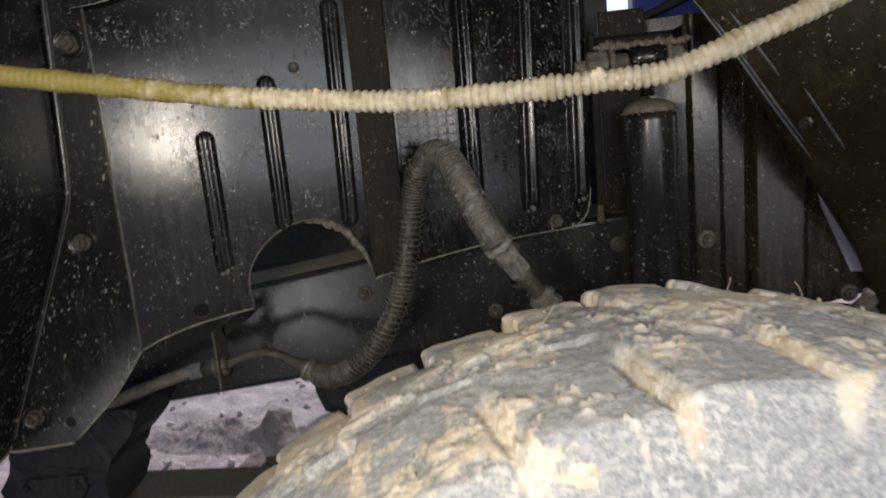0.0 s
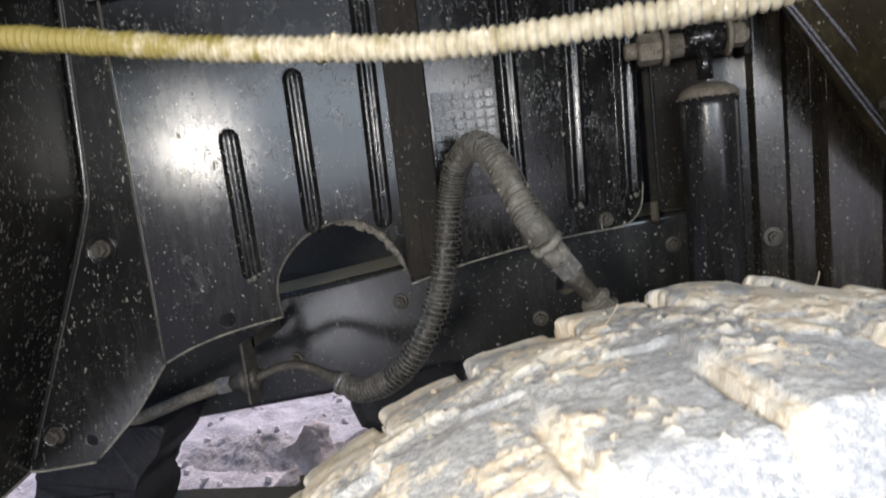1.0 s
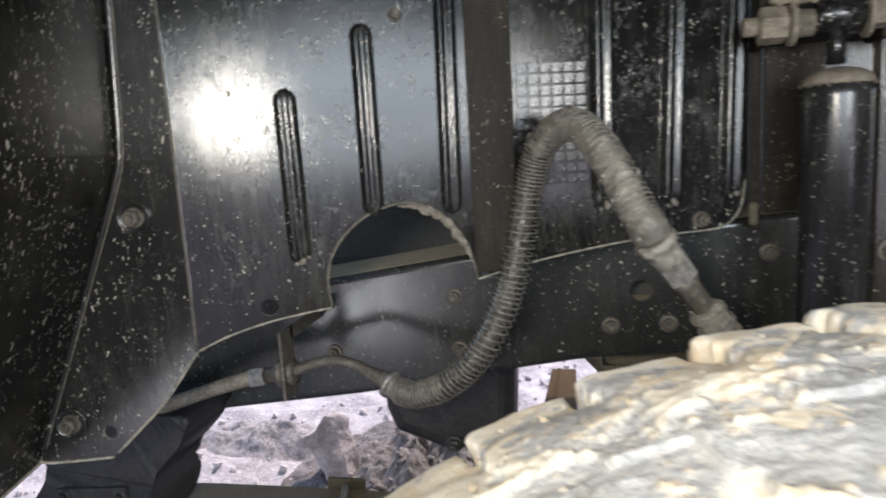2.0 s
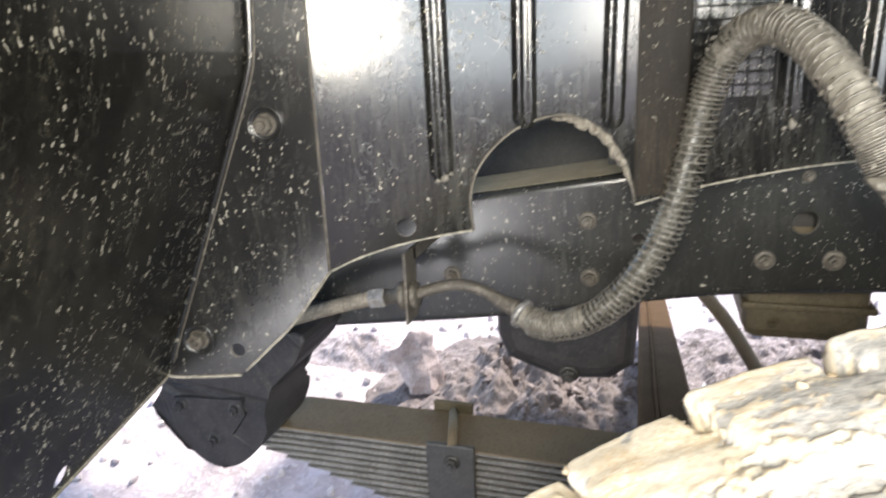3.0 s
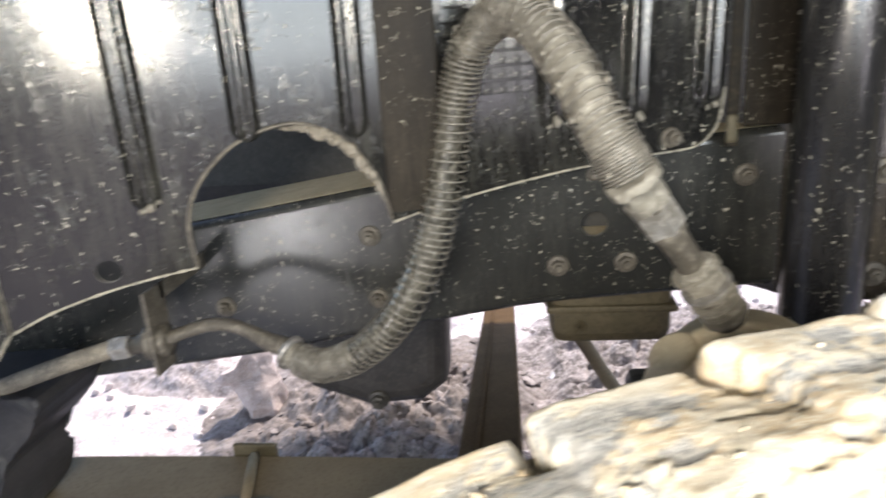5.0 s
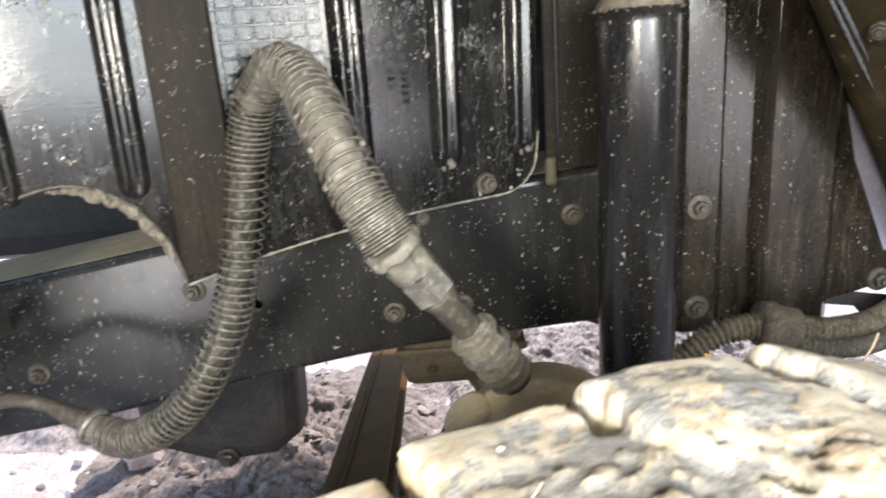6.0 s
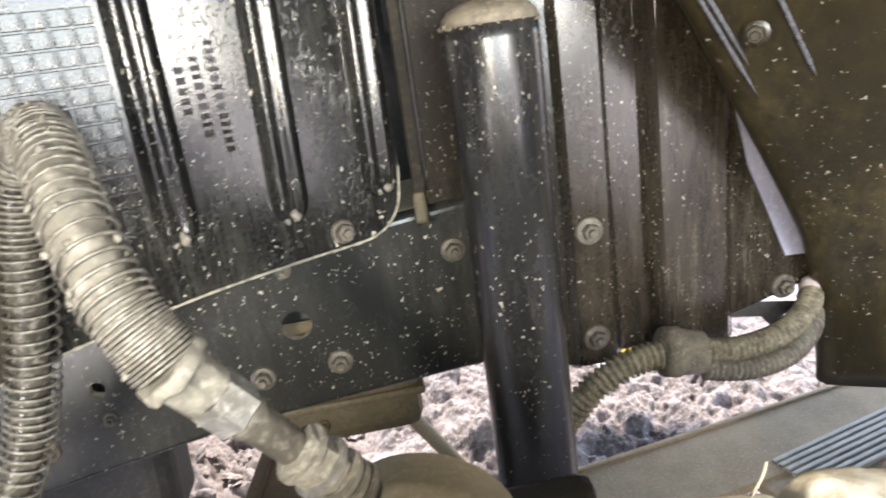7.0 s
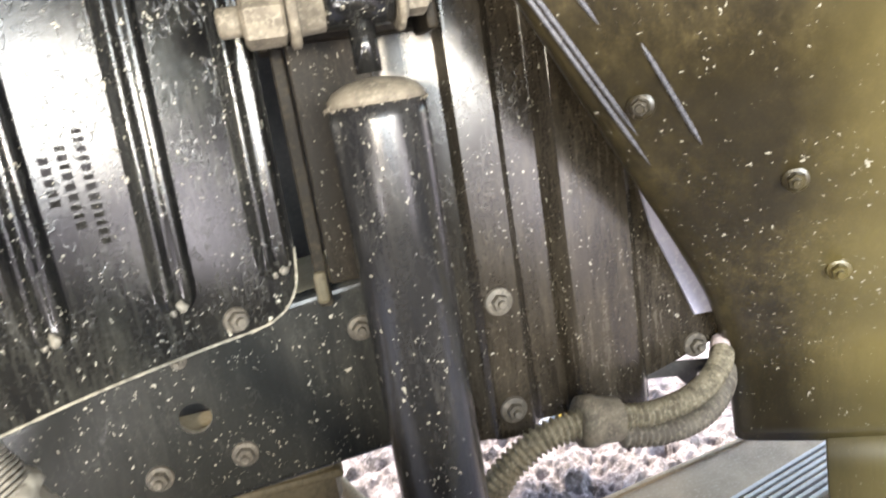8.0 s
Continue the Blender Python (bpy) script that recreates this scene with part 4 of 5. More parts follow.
part("side_panel", sheet([(0.698, 0.868), (0.745, 0.876), (0.790, 0.885), (0.835, 0.90), (0.80, 1.00), (0.745, 1.10), (0.698, 1.17)], [], lambda x, z, d: Vector((x, 1.357 + 0.12 * (x - 0.698) + d, z)), 0.004), (PLASTIC_BROWN, EDGE), shield)
# A wedge in the colour of the sky's reflection beside the liner's edge.
part("sky_reflection_strip", sheet([(0.772, 0.928), (0.80, 0.925), (0.79, 0.985), (0.74, 1.075), (0.705, 1.115), (0.722, 1.045), (0.748, 0.985)], [], lambda x, z, d: Vector((x, 1.353 + 0.12 * (x - 0.698) + d, z)), 0.003), (LILAC, LILAC), shield, "strip coloured as a pale lilac sky reflection")
for x, y, z in ((0.527, 1.340, 1.007), (0.527, 1.340, 0.880), (0.770, 1.364, 0.889)):
    bolt(shield, (x, y, z), (0, -1, 0), 0.0095, 0.0155)


# ---- rear part of the wheel arch ----
rear = thing("rear_arch_liner", (0.9, 1.2, 0.7), "curved black plastic rear arch liner, brown dust and painted ochre glow", "liner")
EDGE_LINE = smooth_path([(0.36, 1.19, 1.56), (0.44, 1.195, 1.44), (0.515, 1.205, 1.325), (0.578, 1.221, 1.223), (0.631, 1.250, 1.148), (0.700, 1.285, 1.050), (0.761, 1.319, 0.957), (0.795, 1.350, 0.885), (0.808, 1.355, 0.80), (0.81, 1.354, 0.752)], 0.02)


def on_rear(p, d, lift=0.0):
    """d metres outwards from the inner edge p, bowed a little."""
    w = Vector((0.80, -0.60, 0.05))
    return p + w * d + Vector((0.10, 0.14, 0.16)) * d * d + Vector((-0.55, -0.75, -0.2)) * lift


bm = bmesh.new()
rows = []
steps = [0.0, 0.004, 0.012, 0.03, 0.06, 0.1, 0.16, 0.24, 0.34, 0.46, 0.6, 0.8]
for p in EDGE_LINE:
    front = [on_rear(p, d, -0.010 * max(0, 1 - d / 0.012) ** 2) for d in steps]
    back = [q + Vector((0.0025, 0.003, 0.001)) for q in front[::-1]]
    rows.append([bm.verts.new(q) for q in front + back])
for a, b in zip(rows, rows[1:]):
    for k in range(len(a)):
        bm.faces.new((a[k - 1], a[k], b[k], b[k - 1]))
bm.faces.new(rows[0])
bm.faces.new(rows[-1])
part("arch_panel", bm, PLASTIC_OLIVE, rear, smooth=True)
bm = bmesh.new()
rows = []
for k in range(6):
    p = EDGE_LINE[-1] - Vector((0, 0.002 * k, 0.055 * k - 0.003))
    front = [on_rear(p, d, 0.001) for d in (0.100, 0.103, 0.13, 0.18, 0.26, 0.36, 0.48, 0.6, 0.8)]
    rows.append([bm.verts.new(q) for q in front + [q + Vector((0.0025, 0.003, 0.001)) for q in front[::-1]]])
for a, b in zip(rows, rows[1:]):
    for k in range(len(a)):
        bm.faces.new((a[k - 1], a[k], b[k], b[k - 1]))
bm.faces.new(rows[0])
bm.faces.new(rows[-1])
part("lower_flap", bm, PLASTIC_OLIVE, rear, smooth=True)
for d0, d1, i0, i1 in ((0.006, 0.028, 10, 27), (0.014, 0.034, 12, 26), (0.040, 0.053, 12, 19), (0.072, 0.077, 19, 26)):
    spine = [on_rear(EDGE_LINE[i], d0 + (d1 - d0) * (i - i0) / (i1 - i0), 0.0005) for i in range(i0, i1, 2)]
    part("rib", tube(spine, lambda run, f: 0.0019 * min(1, 8 * f, 8 * (1 - f)) + 0.0003, 0.01, 8), RIB, rear, smooth=True)
for i, d in ((22, 0.047), (28, 0.133), (35, 0.136)):
    bolt(rear, on_rear(EDGE_LINE[i], d, 0.002), (-0.55, -0.8, -0.1), 0.008, 0.012, mat=PLASTIC_OLIVE, label="dusty bolt tinted like the arch liner")


# ---- shock absorber ----
shock = thing("shock_absorber", (0.418, 1.225, 0.5), "black shock absorber tube with dust-capped top mount", "shock absorber")
part("dust_tube", lathe(((0.0, 0.034), (0.26, 0.036), (0.262, 0.0395), (0.72, 0.040), (0.735, 0.0395)), (0.418, 1.225, 0.5), (0, 0, 1), 40), TUBE, shock, "glossy black tube speckled with mud", smooth=True)
CAP_DUST = rough_stuff("pale_tan_dust", ((0.155, 0.132, 0.100), (0.085, 0.072, 0.054), (0.21, 0.185, 0.145)), 60.0, 0.8, 0.5, 0.002, fine=260.0)
part("cap", lathe(((0.733, 0.0405), (0.739, 0.0390), (0.745, 0.034), (0.750, 0.024), (0.753, 0.008)), (0.418, 1.225, 0.5), (0, 0, 1), 40), CAP_DUST, shock, "domed cap covered in tan dust", smooth=True)
spots = []
for k in range(46):
    a = 2 * math.pi * k / 46 + 0.1 * noise.noise((k, 0.5, 0))
    size = 0.0010 + 0.0026 * abs(noise.noise((k * 0.7, 2.0, 1.0)))
    if noise.noise((k * 0.37, 9.0, 3.0)) < -0.05:
        continue
    spots.append(((0.418 + 0.0405 * math.cos(a), 1.225 + 0.0405 * math.sin(a), 1.232 + 0.003 * noise.noise((k * 1.3, 7.0, 0))), size, 0.8, 0.9, k * 1.7))
tagged(part("dust_crust", clods(spots, 1), CAP_DUST, shock, "ragged crust of tan dust round the cap", smooth=True), kind="stuff")
part("stem", lathe(((0.757, 0.011), (0.80, 0.011)), (0.418, 1.235, 0.5), (0, 0, 1), 16), PLASTIC, shock, smooth=True)
part("eye", lathe(((0.0, 0.020), (0.002, 0.023), (0.052, 0.023), (0.054, 0.020)), (0.391, 1.235, 1.315), (1, 0, 0), 24), PLASTIC, shock, "glossy black mounting eye", smooth=True)
part("mount_bracket", box((0.335, 1.31, 1.292), (0.50, 1.345, 1.36), 0.006), MOUNT, shock, "brown dusted mounting bracket")
part("mount_plate", box((0.335, 1.25, 1.285), (0.345, 1.312, 1.36), 0.003), MOUNT, shock)
part("mount_plate", box((0.475, 1.25, 1.285), (0.485, 1.312, 1.36), 0.003), MOUNT, shock)
part("mount_plate", box((0.358, 1.316, 1.07), (0.432, 1.324, 1.40), 0.002), STEP_DUST, shock, "black bracket plate speckled with mud")
part("nut", lathe(((0.0, 0.018), (0.003, 0.0225), (0.030, 0.0225), (0.033, 0.019)), (0.328, 1.232, 1.308), (1, 0, 0), 6), CAP_DUST, shock, "mounting nut caked in tan dust")
part("bolt_end", lathe(((0.0, 0.009), (0.002, 0.0115), (0.022, 0.0115)), (0.310, 1.232, 1.308), (1, 0, 0), 18), CAP_DUST, shock, smooth=True)
part("washer", lathe(((0.0, 0.023), (0.001, 0.026), (0.007, 0.026), (0.008, 0.023), (0.009, 0.017), (0.028, 0.016)), (0.362, 1.232, 1.308), (1, 0, 0), 28), CAP_DUST, shock, smooth=True)
part("washer", lathe(((0.0, 0.024), (0.001, 0.027), (0.005, 0.027), (0.006, 0.024)), (0.446, 1.232, 1.312), (1, 0, 0), 28), CAP_DUST, shock, smooth=True)
bolt(shock, (0.452, 1.235, 1.312), (1, 0, 0), 0.017, 0.020, head=0.018, mat=CAP_DUST, label="mounting bolt head caked in tan dust")
spots = []
for k in range(26):
    f = noise.noise((k * 1.9, 4.0, 0.0)) * 0.5 + 0.5
    spots.append(((0.345 + 0.13 * k / 25, 1.222 + 0.006 * noise.noise((k * 2.3, 1.0, 0)), 1.328 + 0.014 * f), 0.004 + 0.006 * f, 0.8, 0.6, k * 2.1))
tagged(part("dust_crust", clods(spots, 2), CAP_DUST, shock, "tan dust lying on the mount", smooth=True), kind="stuff")


# ---- brake hose with its guard spring ----
hose = thing("brake_hose", (-0.158, 1.19, 0.85), "dusty black rubber brake hose wound in a guard spring", "hose")
HOSE = [(-0.166, 1.197, 0.862), (-0.150, 1.190, 0.853), (-0.118, 1.176, 0.853), (-0.072, 1.160, 0.874), (-0.030, 1.153, 0.913), (0.002, 1.158, 0.965), (0.022, 1.162, 1.020), (0.036, 1.166, 1.078), (0.046, 1.166, 1.130), (0.060, 1.160, 1.175), (0.080, 1.145, 1.200), (0.102, 1.112, 1.206), (0.124, 1.065, 1.190), (0.144, 1.022, 1.158), (0.162, 0.998, 1.122), (0.180, 0.990, 1.088)]
part("rubber_hose", tube(HOSE, lambda run, f: 0.0138 + 0.0003 * noise.noise((run * 90, 2.0, 0)), 0.003, 18), HOSE_RUBBER, hose, "dusty black rubber hose", smooth=True)


def spring_pitch(f):
    """Close wound at the ends, open and uneven between."""
    return 0.0034 + 0.0048 * max(0.0, min(1.0, f / 0.10, (0.97 - f) / 0.06)) - 0.0022 * math.exp(-((f - 0.60) / 0.06) ** 2) + 0.0012 * math.sin(31 * f) * min(1.0, 6 * f)


part("guard_spring", coil([Vector(q) + Vector((0.0018, -0.0006, -0.0022)) for q in HOSE[1:]], 0.0185, spring_pitch, 0.00125), WIRE, hose, "wound wire guard spring", smooth=True)
bm = tube(HOSE[9:], lambda run, f: 0.0158 * min(1.0, 0.86 + f), 0.002, 20)
for v in bm.verts:
    v.co += noise.noise_vector(v.co * 70) * 0.0032 + noise.noise_vector(v.co * 210) * 0.0020
part("mud_coat", bm, HOSE_MUD, hose, "dried mud between the windings", smooth=True)
rng = random.Random(21)
arm = frames_along(smooth_path(HOSE[9:], 0.004))
spots = []
for k in range(150):
    q, t, side, up = arm[rng.randrange(len(arm))]
    a = rng.uniform(0, 2 * math.pi)
    spots.append((q + rng.uniform(0.0150, 0.0188) * (math.cos(a) * side + math.sin(a) * up), rng.uniform(0.0012, 0.0036), rng.uniform(0.5, 1), rng.uniform(0.4, 0.8), rng.uniform(0, 60)))
tagged(part("mud_crust", clods(spots, 1), HOSE_MUD, hose, "crumbly dried mud on the windings", smooth=True), kind="stuff")
bm = tube(HOSE[:4], lambda run, f: 0.0156 * min(1.0, 0.87 + 1.2 * (1 - f)), 0.002, 20)
for v in bm.verts:
    v.co += noise.noise_vector(v.co * 70) * 0.0010 + noise.noise_vector(v.co * 210) * 0.0008
part("mud_coat", bm, HOSE_MUD, hose, "dust between the windings", smooth=True)
HDIR = Vector((0.030, 0.012, -0.045)).normalized()
H0 = Vector((0.180, 0.990, 1.088))
bm = lathe(((0.0, 0.016), (0.001, 0.0198), (0.006, 0.0212), (0.009, 0.0195), (0.010, 0.0160), (0.028, 0.0155), (0.031, 0.014)), H0, HDIR, 28)
bmesh.ops.subdivide_edges(bm, edges=bm.edges[:], cuts=1, use_grid_fill=True)
for v in bm.verts:
    v.co += noise.noise_vector(v.co * 95) * 0.0024 + noise.noise_vector(v.co * 260) * 0.0012
part("collar", bm, HOSE_MUD, hose, "dusty end collar", smooth=True)
part("nut", lathe(((0.030, 0.0165), (0.0515, 0.0165), (0.053, 0.0145)), H0, HDIR, 6), STEEL, hose, "zinc hexagon nut")
part("sleeve", lathe(((0.050, 0.0125), (0.058, 0.0135), (0.062, 0.0115), (0.105, 0.0105), (0.107, 0.009)), H0, HDIR, 20), DUST_METAL, hose, "crimped metal sleeve", smooth=True)
part("end_nut", lathe(((0.092, 0.012), (0.094, 0.0165), (0.124, 0.0165), (0.126, 0.0145)), H0, HDIR, 6), HOSE_MUD, hose, "muddy union nut")
for at, r in ((0.097, 0.0190), (0.113, 0.0200), (0.128, 0.0190), (0.136, 0.0180), (0.144, 0.0185)):
    part("washer", lathe(((at, 0.012), (at + 0.0008, r), (at + 0.0042, r), (at + 0.005, 0.012)), H0, HDIR, 22), HOSE_MUD if r < 0.0195 else STEEL, hose, "dusty ring washer")
part("thread", lathe(((0.124, 0.0135), (0.156, 0.0135)), H0, HDIR, 18), DUST_METAL, hose, smooth=True)
part("band", lathe(((-0.004, 0.0165), (-0.003, 0.0205), (0.003, 0.0205), (0.004, 0.0165)), (-0.160, 1.194, 0.858), (0.8, -0.35, -0.35), 24), STEEL, hose, "metal clamp band", smooth=True)
part("pipe", tube([(-0.315, 1.212, 0.869), (-0.290, 1.212, 0.878), (-0.262, 1.211, 0.886), (-0.238, 1.210, 0.887), (-0.212, 1.208, 0.880), (-0.190, 1.204, 0.869), (-0.166, 1.197, 0.862)], lambda run, f: 0.008 + 0.0045 * max(0, f - 0.72) / 0.28, 0.004, 14), DUST_METAL, hose, "bent metal pipe", smooth=True)

line = thing("brake_line", (-0.35, 1.21, 0.86), "dusty corrugated brake line clamped to the rail bracket", "pipe")
part("corrugated_tube", tube([(-0.70, 1.215, 0.755), (-0.60, 1.213, 0.788), (-0.499, 1.211, 0.823), (-0.445, 1.210, 0.841), (-0.380, 1.210, 0.860)], lambda run, f: 0.0105 + 0.0011 * math.sin(run * 2 * math.pi / 0.0055), 0.0012, 14), RUBBER, line, smooth=True)
LDIR = Vector((0.06, 0, 0.009)).normalized()
part("union_nut", lathe(((0.0, 0.0135), (0.002, 0.0150), (0.022, 0.0150), (0.024, 0.0135)), (-0.382, 1.210, 0.859), LDIR, 6), STEEL, line, "pale zinc union nut")
part("body", lathe(((0.022, 0.011), (0.046, 0.011), (0.047, 0.0205), (0.056, 0.0205), (0.057, 0.014), (0.064, 0.014), (0.065, 0.0190), (0.072, 0.0190), (0.074, 0.009)), (-0.382, 1.210, 0.859), LDIR, 18), DUST_METAL, line, smooth=True)
part("bracket", join(box((-0.3225, 1.188, 0.832), (-0.3180, 1.232, 0.935), 0.001), box((-0.3225, 1.222, 0.915), (-0.3180, 1.352, 0.935), 0.001)), DUST_METAL, line, "dusty sheet bracket")


# ---- brake chamber and steering parts behind the wheel ----
chamber = thing("brake_chamber", (0.32, 1.06, 0.86), "rusty tan brake chamber behind the wheel", "brake chamber")
CD = Vector((0.25, 1, 0.12)).normalized()
part("body", lathe(((-0.05, 0.050), (-0.045, 0.074), (-0.01, 0.080), (-0.008, 0.086), (0.006, 0.086), (0.008, 0.080), (0.05, 0.072), (0.07, 0.050)), (0.288, 1.045, 0.868), CD, 36), CREAM_RUST, chamber, smooth=True)
part("boss", lathe(((0.0, 0.022), (0.028, 0.022), (0.03, 0.018)), (0.240, 1.045, 0.905), (-0.55, -0.25, 0.8), 18), CREAM_RUST, chamber, smooth=True)
part("bracket", box((0.20, 1.10, 0.55), (0.44, 1.13, 0.87), 0.01), BLACK_STEEL, chamber)

# ---- leaf spring ----
spring = thing("leaf_spring", (-0.34, 1.36, 0.45), "steel leaf spring pack, dusty brown on top", "leaf spring")
LY0, LY1 = 1.312, 1.430


def leaf_z(x):
    """The upper face of the top leaf."""
    return 0.553 + 0.010 * math.cos((x + 0.5) * 2.0) - 0.05 * max(0.0, -0.62 - x)


for i in range(11):
    left, right = (-0.86, 0.62) if i < 2 else (-0.745 + 0.042 * (i - 2), 0.55 - 0.02 * i)
    bm = bmesh.new()
    rows = []
    for k in range(31):
        x = left + (right - left) * (k / 30) ** 1.9
        z = leaf_z(x) - i * 0.0122
        thin = min(1.0, 0.04 + (x - left) / 0.048) if i > 1 else 1.0
        rows.append([bm.verts.new((x, y, z + dz * thin)) for y, dz in ((LY0, -0.002), (LY0 + 0.002, 0), (LY1 - 0.002, 0), (LY1, -0.002), (LY1, -0.0056), (LY1 - 0.002, -0.0072), (LY0 + 0.002, -0.0072), (LY0, -0.0056))])
    for a, b in zip(rows, rows[1:]):
        for k in range(8):
            bm.faces.new((a[k - 1], a[k], b[k], b[k - 1]))
    bm.faces.new(rows[0])
    bm.faces.new(rows[-1])
    ob = part("leaf", bm, (LEAF_STEEL, BROWN), spring, "brown-dusted top leaf" if i == 0 else "")
    if i == 0:
        for poly in ob.data.polygons:
            if poly.normal.z > 0.7:
                poly.material_index = 1
part("clamp", box((-0.345, LY0 - 0.012, 0.424), (-0.262, LY0 - 0.003, 0.576), 0.003), BLACK_STEEL, spring, "black clamp plate")
part("clamp", box((-0.372, LY1 + 0.003, 0.43), (-0.298, LY1 + 0.012, 0.580), 0.003), OLIVE_STEEL, spring)
bolt(spring, (-0.300, LY0 - 0.012, 0.545), (0, -1, 0), 0.0105, 0.0135, mat=BLACK_STEEL)
part("tie_bolt", lathe(((0, 0.008), (0.115, 0.008)), (-0.300, LY0 - 0.01, 0.572), (-0.25, 1, 0), 14), BROWN, spring, smooth=True)

hanger = thing("spring_hanger", (-0.68, 1.22, 0.56), "black cast spring hanger with rounded triangular face", "hanger")
outline = [(-0.792, 0.640), (-0.752, 0.700), (-0.748, 0.780), (-0.51, 0.80), (-0.509, 0.757), (-0.548, 0.712), (-0.570, 0.690), (-0.573, 0.640), (-0.590, 0.600), (-0.612, 0.574), (-0.640, 0.552), (-0.672, 0.542), (-0.705, 0.549), (-0.735, 0.573)]
outline = [(q.x, q.y) for q in smooth_path([(x, z, 0) for x, z in outline + outline[:1]], 0.011)[:-1]]
bm = sheet(outline, [], lambda x, z, d: Vector((x, 1.20 + d, z)), 0.14)
bmesh.ops.bevel(bm, geom=[e for e in bm.edges if len(e.link_faces) == 2 and e.calc_face_angle(0) > 0.9], offset=0.006, segments=3, affect="EDGES", profile=0.5)
for f in bm.faces:
    f.material_index = 0
part("body", bm, DARK_RUBBER, hanger)
outline = [(-0.740, 0.672), (-0.610, 0.680), (-0.606, 0.655), (-0.635, 0.615), (-0.668, 0.590), (-0.700, 0.600), (-0.728, 0.635)]
part("face_plate", sheet(outline, [], lambda x, z, d: Vector((x, 1.192 + d, z)), 0.010), (DARK_RUBBER, DARK_RUBBER), hanger)
for x, z in ((-0.725, 0.660), (-0.622, 0.664), (-0.668, 0.604)):
    bolt(hanger, (x, 1.193, z), (0, -1, 0), 0.009, 0.012, mat=DARK_RUBBER)

# ---- members under the truck ----
axle = thing("axle_beam", (0.04, 1.5, 0.5), "brown dusted steel axle beam under the chassis", "axle")


def axle_bar(across, high, width, tall):
    """One straight member of the beam, across and high off its middle line."""
    a, b = Vector((0.045, 1.44, 0.545)), Vector((0.017, 3.20, 0.165))
    return beam(a + Vector((across, 0, high)), b + Vector((across, 0, high)), width, tall, 0.006)


part("web", axle_bar(0.0, -0.05, 0.05, 0.09), AXLE_STEEL, axle)
part("upper_flange", axle_bar(0.0, 0.0, 0.104, 0.020), AXLE_STEEL, axle)
part("lower_flange", axle_bar(0.0, -0.10, 0.104, 0.020), AXLE_STEEL, axle)
part("rib", axle_bar(-0.020, 0.011, 0.010, 0.008), AXLE_STEEL, axle, "raised forged seam")
tie = thing("tie_rod_end", (0.20, 1.50, 0.50), "brown dusted ball joint beside the axle", "ball joint")
TA = Vector((-0.45, -0.80, 0.35)).normalized()
part("housing", lathe(((-0.05, 0.030), (-0.045, 0.040), (0.0, 0.045), (0.012, 0.051), (0.020, 0.052), (0.030, 0.046), (0.044, 0.040), (0.050, 0.022)), (0.196, 1.50, 0.566), TA, 32), BROWN, tie, smooth=True)
part("ring", lathe(((0.012, 0.051), (0.016, 0.057), (0.026, 0.057), (0.030, 0.051)), (0.180, 1.49, 0.556), TA, 32), OLIVE_STEEL, tie, "darker dusted clamp ring", smooth=True)
part("stem", beam((0.20, 1.51, 0.40), (0.20, 1.51, 0.56), 0.05, 0.05, 0.008), OLIVE_STEEL, tie)
rod = thing("track_rod", (0.2, 1.9, 0.4), "thin brown dusted steel rod", "rod")
part("bar", tube([(-0.085, 2.12, 0.81), (0.190, 2.3, 0.463), (0.345, 2.3, 0.218), (0.49, 2.3, -0.02)], 0.020, 0.05, 14), BROWN, rod, smooth=True)
stop = thing("bump_stop", (-0.1, 1.5, 0.65), "black rubber bump stop bolted below the rail", "bump stop")
bm = sheet([(-0.265, 0.82), (-0.262, 0.70), (-0.245, 0.655), (-0.15, 0.620), (-0.06, 0.628), (-0.02, 0.66), (-0.01, 0.84)], [], lambda x, z, d: Vector((x, 1.47 + d, z)), 0.12)
bmesh.ops.bevel(bm, geom=[e for e in bm.edges if len(e.link_faces) == 2 and e.calc_face_angle(0) > 0.9], offset=0.03, segments=4, affect="EDGES", profile=0.5)
for f in bm.faces:
    f.material_index = 0
part("block", bm, DARK_RUBBER, stop)
bolt(stop, (-0.13, 1.47, 0.640), (0, -1, -0.2), 0.013, 0.017, mat=BLACK_STEEL)
tank = thing("under_box", (0.25, 1.55, 0.72), "dark olive dusted box below the rail", "box")
part("shell", box((0.145, 1.47, 0.728), (0.325, 1.66, 0.85), 0.02), OLIVE_STEEL, tank)

part("rim", box((0.139, 1.464, 0.782), (0.331, 1.666, 0.794), 0.004), OLIVE_STEEL, tank)
bolt(tank, (0.19, 1.47, 0.76), (0, -1, 0), 0.007, 0.009, mat=OLIVE_STEEL)

# ---- wiring loom on the right ----
LOOM_TAN = rough_stuff("tan_dusted_sheath", ((0.19, 0.165, 0.115), (0.085, 0.073, 0.048), (0.27, 0.242, 0.18)), 70.0, 0.75, 0.4, 0.001)
loom = thing("wiring_loom", (0.6, 1.29, 0.85), "dusty ribbed wiring conduit with a taped joint", "conduit")


def ribbed(r, depth, pitch):
    return lambda run, f: r - depth + 2 * depth * abs(math.sin(run * math.pi / pitch)) ** 2.5


part("conduit", tube([(0.42, 1.33, 0.74), (0.470, 1.30, 0.805), (0.500, 1.292, 0.842), (0.541, 1.290, 0.866), (0.590, 1.290, 0.872)], ribbed(0.0145, 0.0024, 0.0072), 0.0014, 14), LOOM_TAN, loom, smooth=True)
